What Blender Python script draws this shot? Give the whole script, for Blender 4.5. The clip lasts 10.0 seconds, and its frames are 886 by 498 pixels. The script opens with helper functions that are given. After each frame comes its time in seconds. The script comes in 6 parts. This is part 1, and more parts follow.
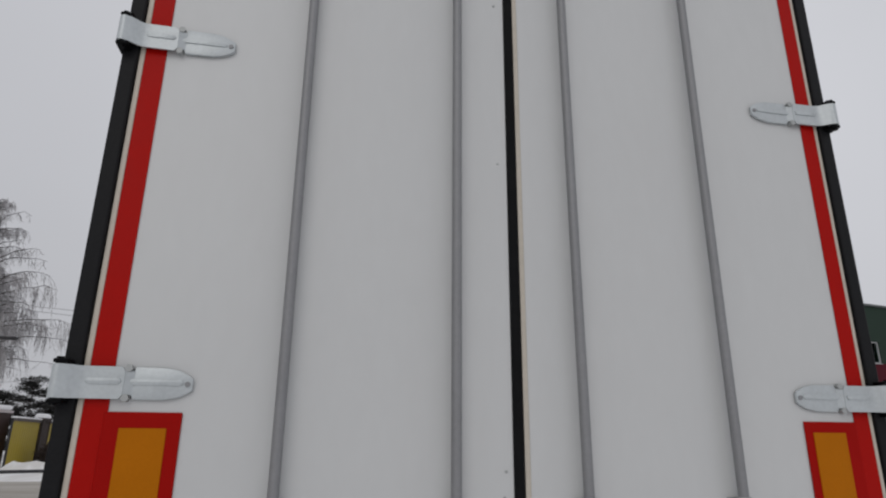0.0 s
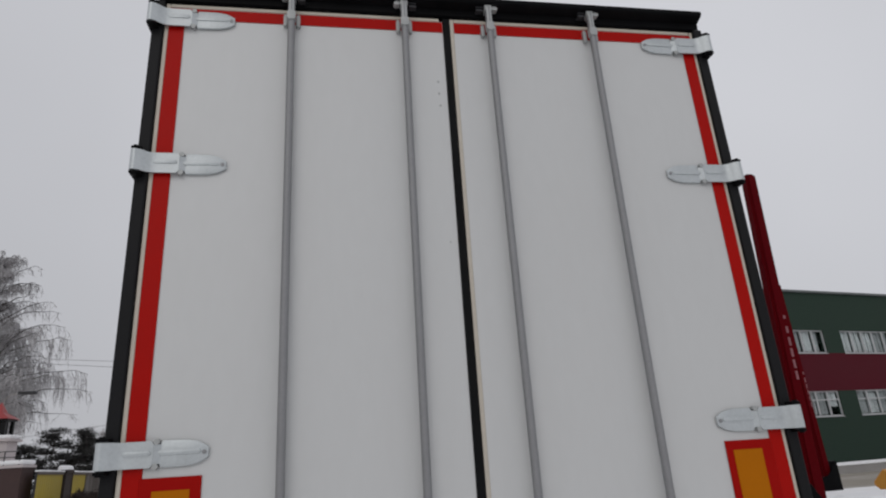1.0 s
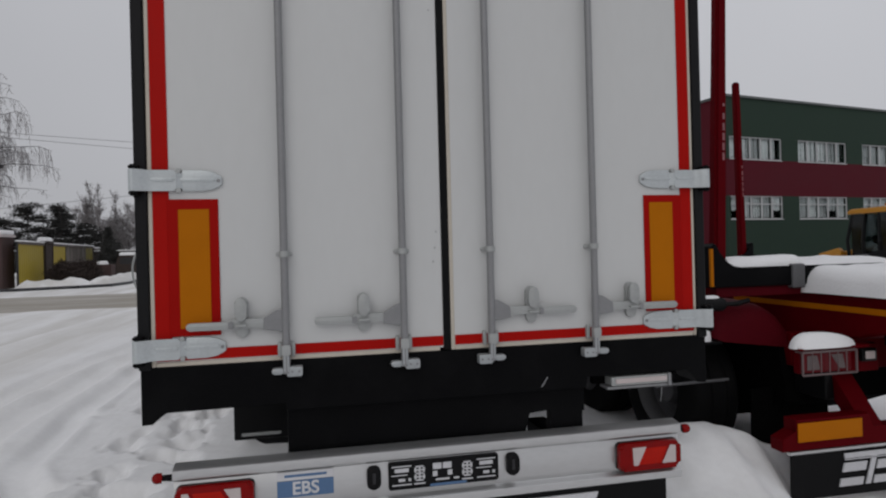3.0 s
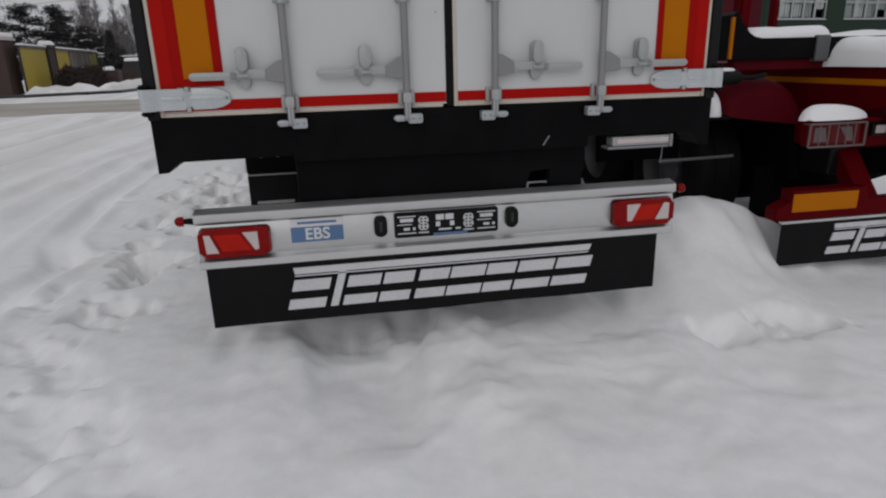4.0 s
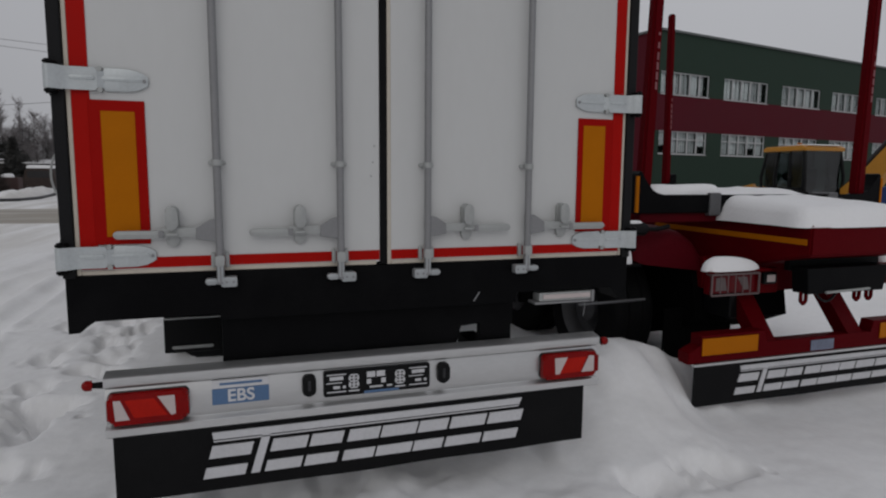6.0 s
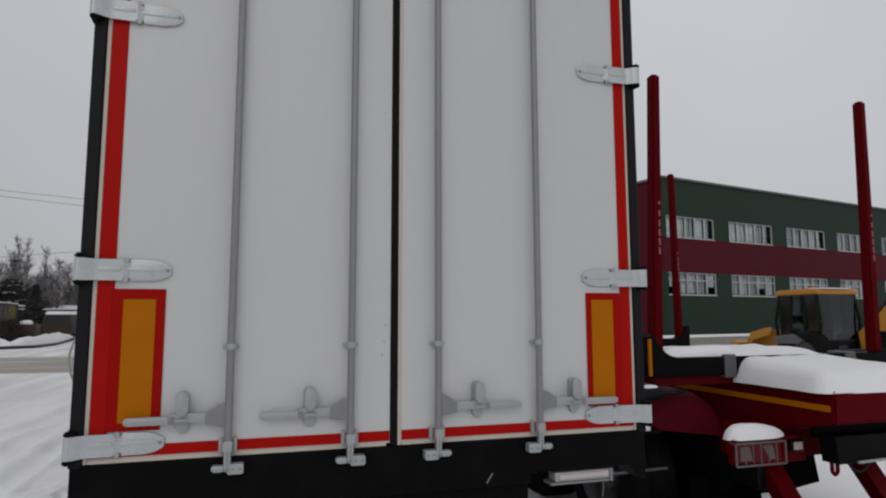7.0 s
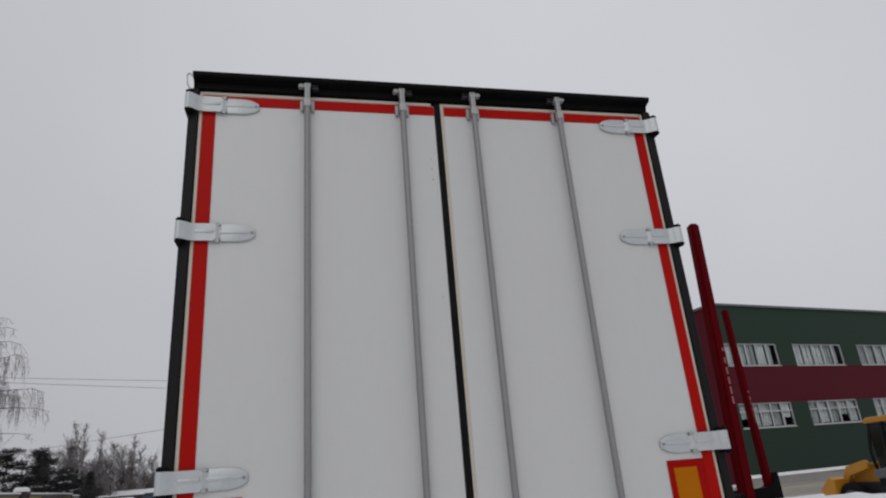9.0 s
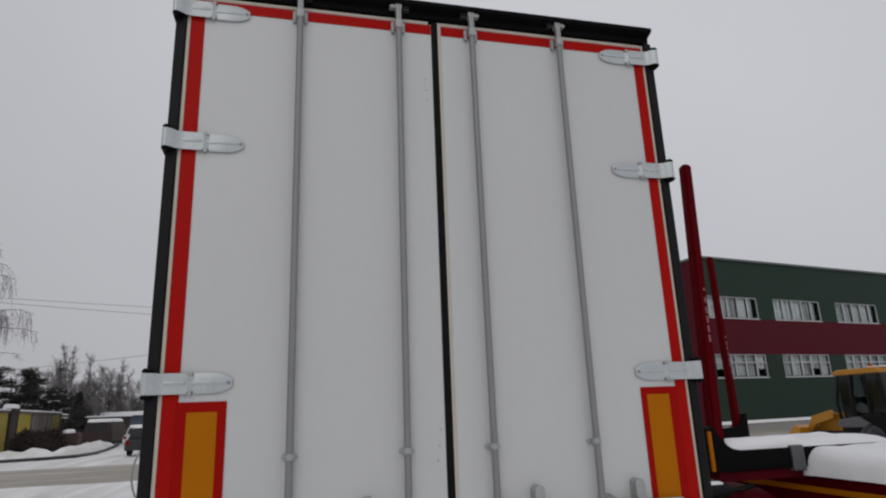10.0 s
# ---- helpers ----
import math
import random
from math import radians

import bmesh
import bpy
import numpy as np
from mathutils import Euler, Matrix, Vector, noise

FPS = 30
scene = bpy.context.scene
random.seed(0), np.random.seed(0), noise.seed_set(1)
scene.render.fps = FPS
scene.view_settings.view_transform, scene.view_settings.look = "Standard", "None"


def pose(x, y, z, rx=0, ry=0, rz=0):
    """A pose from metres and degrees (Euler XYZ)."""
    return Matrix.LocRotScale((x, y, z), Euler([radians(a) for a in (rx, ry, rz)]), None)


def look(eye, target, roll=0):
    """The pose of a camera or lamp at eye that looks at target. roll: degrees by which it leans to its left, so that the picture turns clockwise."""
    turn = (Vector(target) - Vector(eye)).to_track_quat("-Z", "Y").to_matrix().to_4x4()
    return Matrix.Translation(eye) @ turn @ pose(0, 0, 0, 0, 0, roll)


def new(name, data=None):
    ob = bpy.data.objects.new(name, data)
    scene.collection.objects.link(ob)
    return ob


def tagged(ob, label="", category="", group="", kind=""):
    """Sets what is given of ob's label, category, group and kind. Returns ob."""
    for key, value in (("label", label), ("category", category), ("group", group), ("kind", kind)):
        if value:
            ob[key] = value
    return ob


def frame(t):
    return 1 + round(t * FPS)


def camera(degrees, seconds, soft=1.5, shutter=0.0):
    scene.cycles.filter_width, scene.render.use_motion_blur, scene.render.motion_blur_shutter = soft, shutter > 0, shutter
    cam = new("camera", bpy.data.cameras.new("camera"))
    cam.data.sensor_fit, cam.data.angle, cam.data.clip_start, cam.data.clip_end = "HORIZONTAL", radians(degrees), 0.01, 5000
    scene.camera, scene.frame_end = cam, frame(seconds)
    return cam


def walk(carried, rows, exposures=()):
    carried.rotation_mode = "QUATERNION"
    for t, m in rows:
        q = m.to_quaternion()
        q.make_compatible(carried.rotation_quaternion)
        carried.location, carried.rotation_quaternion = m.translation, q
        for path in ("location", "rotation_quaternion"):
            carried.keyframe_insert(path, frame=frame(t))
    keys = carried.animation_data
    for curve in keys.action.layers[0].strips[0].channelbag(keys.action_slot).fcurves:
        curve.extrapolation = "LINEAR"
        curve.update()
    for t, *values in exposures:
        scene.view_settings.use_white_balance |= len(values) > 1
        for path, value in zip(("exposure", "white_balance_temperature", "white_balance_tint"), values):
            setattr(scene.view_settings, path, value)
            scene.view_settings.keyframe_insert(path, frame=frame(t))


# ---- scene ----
cam = camera(71.6, 10.0, soft=2.1)
PATH = [
    (0, (-0.583, -1.813, 1.816), (-0.229, 0.064, 2.410), 0.5),
    (0.3, (-0.598, -1.961, 1.874), (-0.213, -0.104, 2.506), -1.5),
    (0.5, (-0.555, -2.066, 1.868), (-0.184, -0.225, 2.554), -3.0),
    (1, (-0.491, -2.269, 1.869), (-0.163, -0.409, 2.526), -3.7),
    (1.5, (-0.543, -2.433, 1.886), (-0.262, -0.627, 2.698), -1.0),
    (1.7, (-0.583, -2.501, 1.903), (-0.283, -0.687, 2.685), -1.0),
    (2, (-0.587, -2.576, 1.862), (-0.254, -0.741, 2.584), -0.8),
    (2.2, (-0.617, -2.610, 1.864), (-0.261, -0.734, 2.454), 0.9),
    (2.5, (-0.606, -2.621, 1.783), (-0.240, -0.687, 2.138), -0.6),
    (2.8, (-0.587, -2.640, 1.738), (-0.190, -0.687, 1.892), -0.9),
    (3, (-0.577, -2.637, 1.648), (-0.163, -0.681, 1.652), -1.5),
    (3.2, (-0.571, -2.634, 1.562), (-0.121, -0.692, 1.401), -0.5),
    (4.3, (-0.540, -2.752, 1.376), (-0.247, -0.871, 0.749), -1.6),
    (4.5, (-0.564, -2.755, 1.356), (-0.278, -0.870, 0.740), -0.9),
    (5, (-0.596, -2.682, 1.420), (-0.260, -0.809, 0.790), 1.1),
    (5.2, (-0.618, -2.663, 1.410), (-0.251, -0.790, 0.796), 1.4),
    (6.3, (-0.585, -2.664, 1.658), (0.070, -0.778, 1.545), -0.2),
    (6.4, (-0.579, -2.670, 1.662), (0.010, -0.765, 1.562), -1.0),
    (6.5, (-0.590, -2.665, 1.675), (0.010, -0.760, 1.574), -0.9),
    (6.8, (-0.595, -2.692, 1.722), (-0.015, -0.781, 1.819), -0.6),
    (7, (-0.606, -2.700, 1.772), (-0.026, -0.798, 1.988), -0.1),
    (7.5, (-0.648, -2.740, 1.856), (-0.155, -0.866, 2.351), -0.5),
    (7.7, (-0.682, -2.758, 1.886), (-0.233, -0.901, 2.482), -0.3),
    (8, (-0.684, -2.768, 1.889), (-0.278, -0.920, 2.538), -0.6),
    (8.5, (-0.689, -2.777, 1.907), (-0.271, -0.958, 2.625), -4.7),
    (9, (-0.700, -2.773, 1.901), (-0.265, -0.946, 2.590), -4.7),
    (9.5, (-0.703, -2.780, 1.895), (-0.258, -0.968, 2.615), -3.2),
    (9.7, (-0.701, -2.778, 1.886), (-0.248, -0.935, 2.518), -3.4),
    (10, (-0.690, -2.747, 1.810), (-0.223, -0.869, 2.318), -2.2),
]
EXPOSURES = [(0, -0.03), (1.5, -0.06), (2.2, -0.12), (2.8, -0.18), (3.2, -0.22), (4.3, -0.12), (4.5, -0.15), (5.2, -0.4), (6.3, -0.48), (6.5, -0.42), (6.8, -0.22), (7.3, -0.1), (8.2, -0.06), (9.0, -0.08), (9.7, -0.16), (10, -0.16)]
walk(cam, [(t, look(eye, target, roll)) for t, eye, target, roll in PATH], EXPOSURES)

# ---- light ----
world = bpy.data.worlds.new("overcast_sky")
scene.world = world
world.use_nodes = True
wn, wl = world.node_tree.nodes, world.node_tree.links
wn.clear()
w_out = wn.new("ShaderNodeOutputWorld")
w_bg = wn.new("ShaderNodeBackground")
w_sky = wn.new("ShaderNodeTexSky")
w_sky.sky_type = "NISHITA"
w_sky.sun_disc = False
w_sky.sun_elevation, w_sky.sun_rotation = radians(22), radians(200)
w_hsv = wn.new("ShaderNodeHueSaturation")
w_hsv.inputs["Saturation"].default_value = 0.12
w_hsv.inputs["Value"].default_value = 0.16
w_mix = wn.new("ShaderNodeMixRGB")
w_mix.inputs[0].default_value = 0.80
w_mix.inputs[2].default_value = (5.08, 5.15, 5.48, 1)
# overcast dome: brighter overhead than at the horizon
w_geo = wn.new("ShaderNodeTexCoord")
w_sep = wn.new("ShaderNodeSeparateXYZ")
w_grad = wn.new("ShaderNodeMapRange")
w_grad.inputs[1].default_value, w_grad.inputs[2].default_value = 0.0, 0.75
w_grad.inputs[3].default_value, w_grad.inputs[4].default_value = 0.96, 1.26
w_mul2 = wn.new("ShaderNodeMixRGB")
w_mul2.blend_type = "MULTIPLY"
w_mul2.inputs[0].default_value = 1.0
w_noise = wn.new("ShaderNodeTexNoise")
w_noise.inputs["Scale"].default_value = 1.6
w_noise.inputs["Detail"].default_value = 3
w_ramp = wn.new("ShaderNodeMapRange")
w_ramp.inputs[1].default_value, w_ramp.inputs[2].default_value = 0.3, 0.7
w_ramp.inputs[3].default_value, w_ramp.inputs[4].default_value = 0.95, 1.05
w_mul = wn.new("ShaderNodeMixRGB")
w_mul.blend_type = "MULTIPLY"
w_mul.inputs[0].default_value = 1.0
w_bg.inputs["Strength"].default_value = 0.115
wl.new(w_sky.outputs[0], w_hsv.inputs["Color"])
wl.new(w_hsv.outputs[0], w_mix.inputs[1])
wl.new(w_noise.outputs[0], w_ramp.inputs[0])
wl.new(w_mix.outputs[0], w_mul.inputs[1])
wl.new(w_ramp.outputs[0], w_mul.inputs[2])
wl.new(w_geo.outputs["Generated"], w_sep.inputs[0])
wl.new(w_sep.outputs["Z"], w_grad.inputs[0])
wl.new(w_mul.outputs[0], w_mul2.inputs[1])
wl.new(w_grad.outputs[0], w_mul2.inputs[2])
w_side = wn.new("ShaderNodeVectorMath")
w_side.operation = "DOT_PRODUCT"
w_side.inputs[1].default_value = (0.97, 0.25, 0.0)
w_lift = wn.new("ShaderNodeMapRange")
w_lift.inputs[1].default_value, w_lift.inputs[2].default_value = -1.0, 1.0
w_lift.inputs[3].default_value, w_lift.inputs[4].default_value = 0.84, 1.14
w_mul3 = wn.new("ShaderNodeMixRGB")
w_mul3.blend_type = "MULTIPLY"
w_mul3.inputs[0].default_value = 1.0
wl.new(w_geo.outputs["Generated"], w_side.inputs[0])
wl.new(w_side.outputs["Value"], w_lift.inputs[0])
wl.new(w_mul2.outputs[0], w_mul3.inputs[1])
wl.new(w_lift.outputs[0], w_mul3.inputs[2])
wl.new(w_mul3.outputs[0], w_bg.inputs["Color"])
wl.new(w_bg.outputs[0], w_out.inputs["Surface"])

sun = new("sun", bpy.data.lights.new("sun", "SUN"))
sun.data.energy, sun.data.angle, sun.data.color = 0.5, radians(40), (1.0, 0.97, 0.93)
sun.matrix_basis = look((-6, -14, 9), (0, 0, 0))


# ---- materials ----
def material(name, color, rough=0.5, metal=0.0, vary=0.12, scale=6.0, fine=60.0, bump=0.05, dirt=None, dirt_amount=0.0,
             dirt_scale=2.0, spec=0.5, random_tint=0.0, stretch=(1, 1, 1)):
    m = bpy.data.materials.new(name)
    m.use_nodes = True
    n, l = m.node_tree.nodes, m.node_tree.links
    b = n["Principled BSDF"]
    b.inputs["Metallic"].default_value = metal
    b.inputs["Specular IOR Level"].default_value = spec
    co = n.new("ShaderNodeTexCoord")
    mp = n.new("ShaderNodeMapping")
    mp.inputs["Scale"].default_value = stretch
    l.new(co.outputs["Object"], mp.inputs[0])
    big = n.new("ShaderNodeTexNoise")
    big.inputs["Scale"].default_value, big.inputs["Detail"].default_value = scale, 4
    small = n.new("ShaderNodeTexNoise")
    small.inputs["Scale"].default_value, small.inputs["Detail"].default_value = fine, 3
    l.new(mp.outputs[0], big.inputs["Vector"])
    l.new(mp.outputs[0], small.inputs["Vector"])
    add = n.new("ShaderNodeMath")
    add.operation = "ADD"
    l.new(big.outputs[0], add.inputs[0])
    l.new(small.outputs[0], add.inputs[1])
    rng = n.new("ShaderNodeMapRange")
    rng.inputs[1].default_value, rng.inputs[2].default_value = 0.6, 1.4
    rng.inputs[3].default_value, rng.inputs[4].default_value = 1 - vary, 1 + vary
    l.new(add.outputs[0], rng.inputs[0])
    mul = n.new("ShaderNodeMixRGB")
    mul.blend_type = "MULTIPLY"
    mul.inputs[0].default_value = 1
    mul.inputs[1].default_value = (*color, 1)
    l.new(rng.outputs[0], mul.inputs[2])
    last = mul.outputs[0]
    if random_tint:
        info = n.new("ShaderNodeObjectInfo")
        r2 = n.new("ShaderNodeMapRange")
        r2.inputs[3].default_value, r2.inputs[4].default_value = 1 - random_tint, 1 + random_tint
        l.new(info.outputs["Random"], r2.inputs[0])
        m2 = n.new("ShaderNodeMixRGB")
        m2.blend_type = "MULTIPLY"
        m2.inputs[0].default_value = 1
        l.new(last, m2.inputs[1])
        l.new(r2.outputs[0], m2.inputs[2])
        last = m2.outputs[0]
    if dirt:
        dn = n.new("ShaderNodeTexNoise")
        dn.inputs["Scale"].default_value, dn.inputs["Detail"].default_value = dirt_scale, 6
        dn.inputs["Roughness"].default_value = 0.65
        l.new(mp.outputs[0], dn.inputs["Vector"])
        dr = n.new("ShaderNodeMapRange")
        dr.inputs[1].default_value, dr.inputs[2].default_value = 0.48, 0.72
        dr.inputs[3].default_value, dr.inputs[4].default_value = 0, dirt_amount
        l.new(dn.outputs[0], dr.inputs[0])
        dm = n.new("ShaderNodeMixRGB")
        dm.inputs[2].default_value = (*dirt, 1)
        l.new(dr.outputs[0], dm.inputs[0])
        l.new(last, dm.inputs[1])
        last = dm.outputs[0]
    l.new(last, b.inputs["Base Color"])
    rr = n.new("ShaderNodeMapRange")
    rr.inputs[3].default_value, rr.inputs[4].default_value = max(0.03, rough - 0.1), min(1, rough + 0.1)
    l.new(big.outputs[0], rr.inputs[0])
    l.new(rr.outputs[0], b.inputs["Roughness"])
    if bump:
        bp = n.new("ShaderNodeBump")
        bp.inputs["Strength"].default_value = bump
        bp.inputs["Distance"].default_value = 0.02
        l.new(small.outputs[0], bp.inputs["Height"])
        l.new(bp.outputs[0], b.inputs["Normal"])
    return m


SNOW = material("snow", (0.852, 0.85, 0.855), 0.65, vary=0.05, scale=1.1, fine=22, bump=0.10, dirt=(0.66, 0.645, 0.62), dirt_amount=0.3, dirt_scale=0.9, spec=0.3)
SNOW_CAP = material("snow_cap", (0.83, 0.83, 0.84), 0.65, vary=0.03, scale=3, fine=60, bump=0.2, spec=0.3)
SLUSH = material("road_slush", (0.30, 0.27, 0.225), 0.6, vary=0.12, scale=0.35, fine=4, bump=0.3, dirt=(0.60, 0.58, 0.56), dirt_amount=0.6, dirt_scale=0.25, stretch=(0.5, 2, 1))
WHITE = material("white_door_panel", (0.555, 0.56, 0.555), 0.38, vary=0.02, scale=1.2, fine=25, bump=0.015, dirt=(0.50, 0.49, 0.475), dirt_amount=0.22, dirt_scale=1.3, stretch=(1, 1, 0.35))
BODY_WHITE = material("white_body_panel", (0.7, 0.7, 0.7), 0.4, vary=0.04, bump=0.02)
CREAM = material("cream_seal", (0.50, 0.45, 0.38), 0.6, vary=0.08, bump=0.05)
BLACK = material("black_paint", (0.0035, 0.0035, 0.004), 0.42, vary=0.25, scale=5, fine=90, bump=0.06, dirt=(0.011, 0.011, 0.0115), dirt_amount=0.35, dirt_scale=3, spec=0.05)
# post black, raised in colour to imitate veiling glare from the sky
POST_BLACK = material("glare_lifted_black_paint", (0.0105, 0.0105, 0.0115), 0.5, vary=0.2, scale=5, fine=90, bump=0.06, spec=0.12)
RUBBER = material("black_rubber", (0.006, 0.006, 0.0065), 0.7, vary=0.2, bump=0.1, dirt=(0.02, 0.02, 0.02), dirt_amount=0.25, dirt_scale=5, spec=0.1)
FLAP = material("rubber_flap", (0.0045, 0.0045, 0.005), 0.55, vary=0.2, bump=0.08, dirt=(0.012, 0.012, 0.0125), dirt_amount=0.3, dirt_scale=4, spec=0.12)
RED_TAPE = material("red_reflective_tape", (0.365, 0.004, 0.002), 0.4, vary=0.06, scale=10, fine=140, bump=0.04, spec=0.08)
RED_BOARD = material("dark_red_board", (0.315, 0.003, 0.0015), 0.4, vary=0.07, scale=10, fine=140, bump=0.04, spec=0.07)
ORANGE = material("orange_reflector", (0.42, 0.128, 0.001), 0.4, vary=0.06, scale=8, fine=160, bump=0.05, spec=0.07)
GALV = material("galvanised_steel", (0.48, 0.51, 0.52), 0.40, metal=0.35, vary=0.10, scale=14, fine=90, bump=0.04)
ROD = material("galvanised_rod", (0.235, 0.236, 0.242), 0.5, metal=0.3, vary=0.08, scale=9, fine=80, bump=0.03)
LEVER = material("zinc_lever", (0.36, 0.37, 0.365), 0.5, metal=0.3, vary=0.08, scale=12, fine=80, bump=0.03)
KEEPER = material("zinc_keeper", (0.38, 0.40, 0.41), 0.45, metal=0.5, vary=0.10, scale=14, fine=90, bump=0.04)
ALU = material("aluminium", (0.60, 0.60, 0.60), 0.36, metal=0.88, vary=0.05, scale=2, fine=70, bump=0.02, dirt=(0.42, 0.42, 0.42), dirt_amount=0.3, dirt_scale=2.5, stretch=(0.3, 1, 1))
LAMP_RED = material("red_lamp_lens", (0.20, 0.002, 0.002), 0.16, vary=0.25, scale=14, fine=200, bump=0.03, spec=0.14)
LAMP_DARK = material("dull_red_lamp_lens", (0.10, 0.003, 0.006), 0.3, vary=0.15, scale=20, fine=200, bump=0.04, spec=0.2)
LAMP_DIRTY = material("dull_clear_lens", (0.125, 0.10, 0.10), 0.3, vary=0.15, scale=20, fine=200, bump=0.05, spec=0.3)
PALE_PRINT = material("worn_print", (0.21, 0.075, 0.085), 0.5, vary=0.2)
GUARD_RED = material("dark_red_plastic", (0.075, 0.003, 0.007), 0.6, vary=0.2, scale=3, fine=60, bump=0.05, spec=0.05)
# near-black that puts the deep shade below the timber trailer into colour
UNDERSIDE_DARK = material("underside_shade_black", (0.004, 0.004, 0.004), 0.9, vary=0.2, spec=0.02)
LAMP_BRIGHT = material("lit_middle_red_lens", (0.40, 0.010, 0.004), 0.2, vary=0.2, scale=14, fine=200, bump=0.04, spec=0.12)
LAMP_WHITE = material("clear_lamp_lens", (0.52, 0.45, 0.44), 0.18, vary=0.06, scale=20, fine=200, bump=0.05)
BLUE_STICKER = material("blue_sticker", (0.075, 0.15, 0.285), 0.4, vary=0.06)
PRINT = material("white_print", (0.58, 0.58, 0.60), 0.5, vary=0.06)
FADED = material("faded_sticker", (0.15, 0.17, 0.24), 0.5, vary=0.25, scale=12, fine=60)
MARK = material("light_grey_mark", (0.55, 0.55, 0.57), 0.5, vary=0.1)
PLASTIC = material("black_plastic", (0.005, 0.005, 0.0055), 0.4, vary=0.15, spec=0.15)
DARK_RED = material("dark_red_paint", (0.088, 0.0013, 0.0035), 0.45, vary=0.15, scale=3, fine=60, bump=0.04, dirt=(0.062, 0.001, 0.003), dirt_amount=0.6, dirt_scale=3, spec=0.03)
STEEL_DARK = material("dark_steel", (0.035, 0.035, 0.038), 0.5, metal=0.2, vary=0.2, spec=0.3)
RIM = material("wheel_rim_grey", (0.11, 0.11, 0.115), 0.5, metal=0.4, vary=0.15)
GREEN_WALL = material("green_cladding", (0.024, 0.042, 0.031), 0.75, vary=0.08, scale=0.6, fine=8, bump=0.04, spec=0.15)
RED_WALL = material("maroon_cladding", (0.080, 0.007, 0.014), 0.75, vary=0.08, scale=0.6, fine=8, bump=0.04, spec=0.15)
CONCRETE = material("concrete", (0.30, 0.29, 0.28), 0.8, vary=0.15, scale=1.5, fine=20, bump=0.2)
FRAME_WHITE = material("white_window_frame", (0.46, 0.46, 0.47), 0.5, vary=0.05)
BLIND = material("pale_curtain", (0.52, 0.50, 0.51), 0.7, vary=0.25, scale=2, random_tint=0.3)
ROOF_EDGE = material("roof_flashing", (0.10, 0.11, 0.11), 0.5, vary=0.1)
YELLOW = material("yellow_digger_paint", (0.42, 0.18, 0.006), 0.4, vary=0.1)
GREY_FENCE = material("weathered_grey_boards", (0.105, 0.090, 0.080), 0.8, vary=0.35, scale=1.2, fine=9, bump=0.1, dirt=(0.26, 0.24, 0.22), dirt_amount=0.7, dirt_scale=0.8, stretch=(2, 2, 0.4))
YELLOW_FENCE = material("yellow_sheet_metal", (0.34, 0.255, 0.02), 0.55, vary=0.1, scale=1.0, fine=10, bump=0.05)
OLIVE_FENCE = material("faded_olive_sheet", (0.20, 0.17, 0.035), 0.6, vary=0.3, scale=2, fine=12, bump=0.05, dirt=(0.08, 0.065, 0.04), dirt_amount=0.7, dirt_scale=1.2)
BRICK = material("brown_brick", (0.052, 0.029, 0.027), 0.8, vary=0.2, scale=2, fine=14, bump=0.2, random_tint=0.2)
STONE = material("pale_plaster", (0.48, 0.43, 0.43), 0.8, vary=0.1, scale=2, fine=14, bump=0.1)
BARK = material("grey_bark", (0.085, 0.075, 0.072), 0.9, vary=0.3, scale=3, fine=25, bump=0.3)
FROST = material("frosted_twig", (0.33, 0.32, 0.325), 0.8, vary=0.6, scale=0.8, fine=9, bump=0)
TWIG = material("bare_twig", (0.26, 0.24, 0.24), 0.85, vary=0.4, scale=0.8, fine=9, bump=0)
NEEDLE = material("pine_needles", (0.050, 0.049, 0.046), 0.8, vary=0.4, scale=1.2, fine=12, bump=0)
BUSH = material("brown_bush", (0.045, 0.032, 0.028), 0.9, vary=0.4, scale=2, fine=14, bump=0)
BLUE_WALL = material("blue_grey_wall", (0.075, 0.10, 0.15), 0.7, vary=0.1)
WOOD_DARK = material("weathered_wood", (0.10, 0.085, 0.08), 0.85, vary=0.25, scale=3, fine=30, bump=0.2)
CABLE = material("black_cable", (0.30, 0.30, 0.31), 0.6, vary=0.05, bump=0)
BLUE = material("blue_drum_paint", (0.03, 0.06, 0.20), 0.45, vary=0.12)
GUARD = material("grey_wire_guard", (0.15, 0.11, 0.11), 0.5, metal=0.4, vary=0.1)

GLASS = bpy.data.materials.new("window_glass")
GLASS.use_nodes = True
_b = GLASS.node_tree.nodes["Principled BSDF"]
_b.inputs["Base Color"].default_value = (0.75, 0.82, 0.82, 1)
_b.inputs["Roughness"].default_value = 0.04
_b.inputs["Transmission Weight"].default_value = 1.0
_b.inputs["IOR"].default_value = 1.05
DARK_GLASS = bpy.data.materials.new("tinted_cab_glass")
DARK_GLASS.use_nodes = True
_b = DARK_GLASS.node_tree.nodes["Principled BSDF"]
_b.inputs["Base Color"].default_value = (0.13, 0.15, 0.155, 1)
_b.inputs["Specular IOR Level"].default_value = 0.25
_b.inputs["Roughness"].default_value = 0.10
_b.inputs["Transmission Weight"].default_value = 1.0
_b.inputs["IOR"].default_value = 1.5


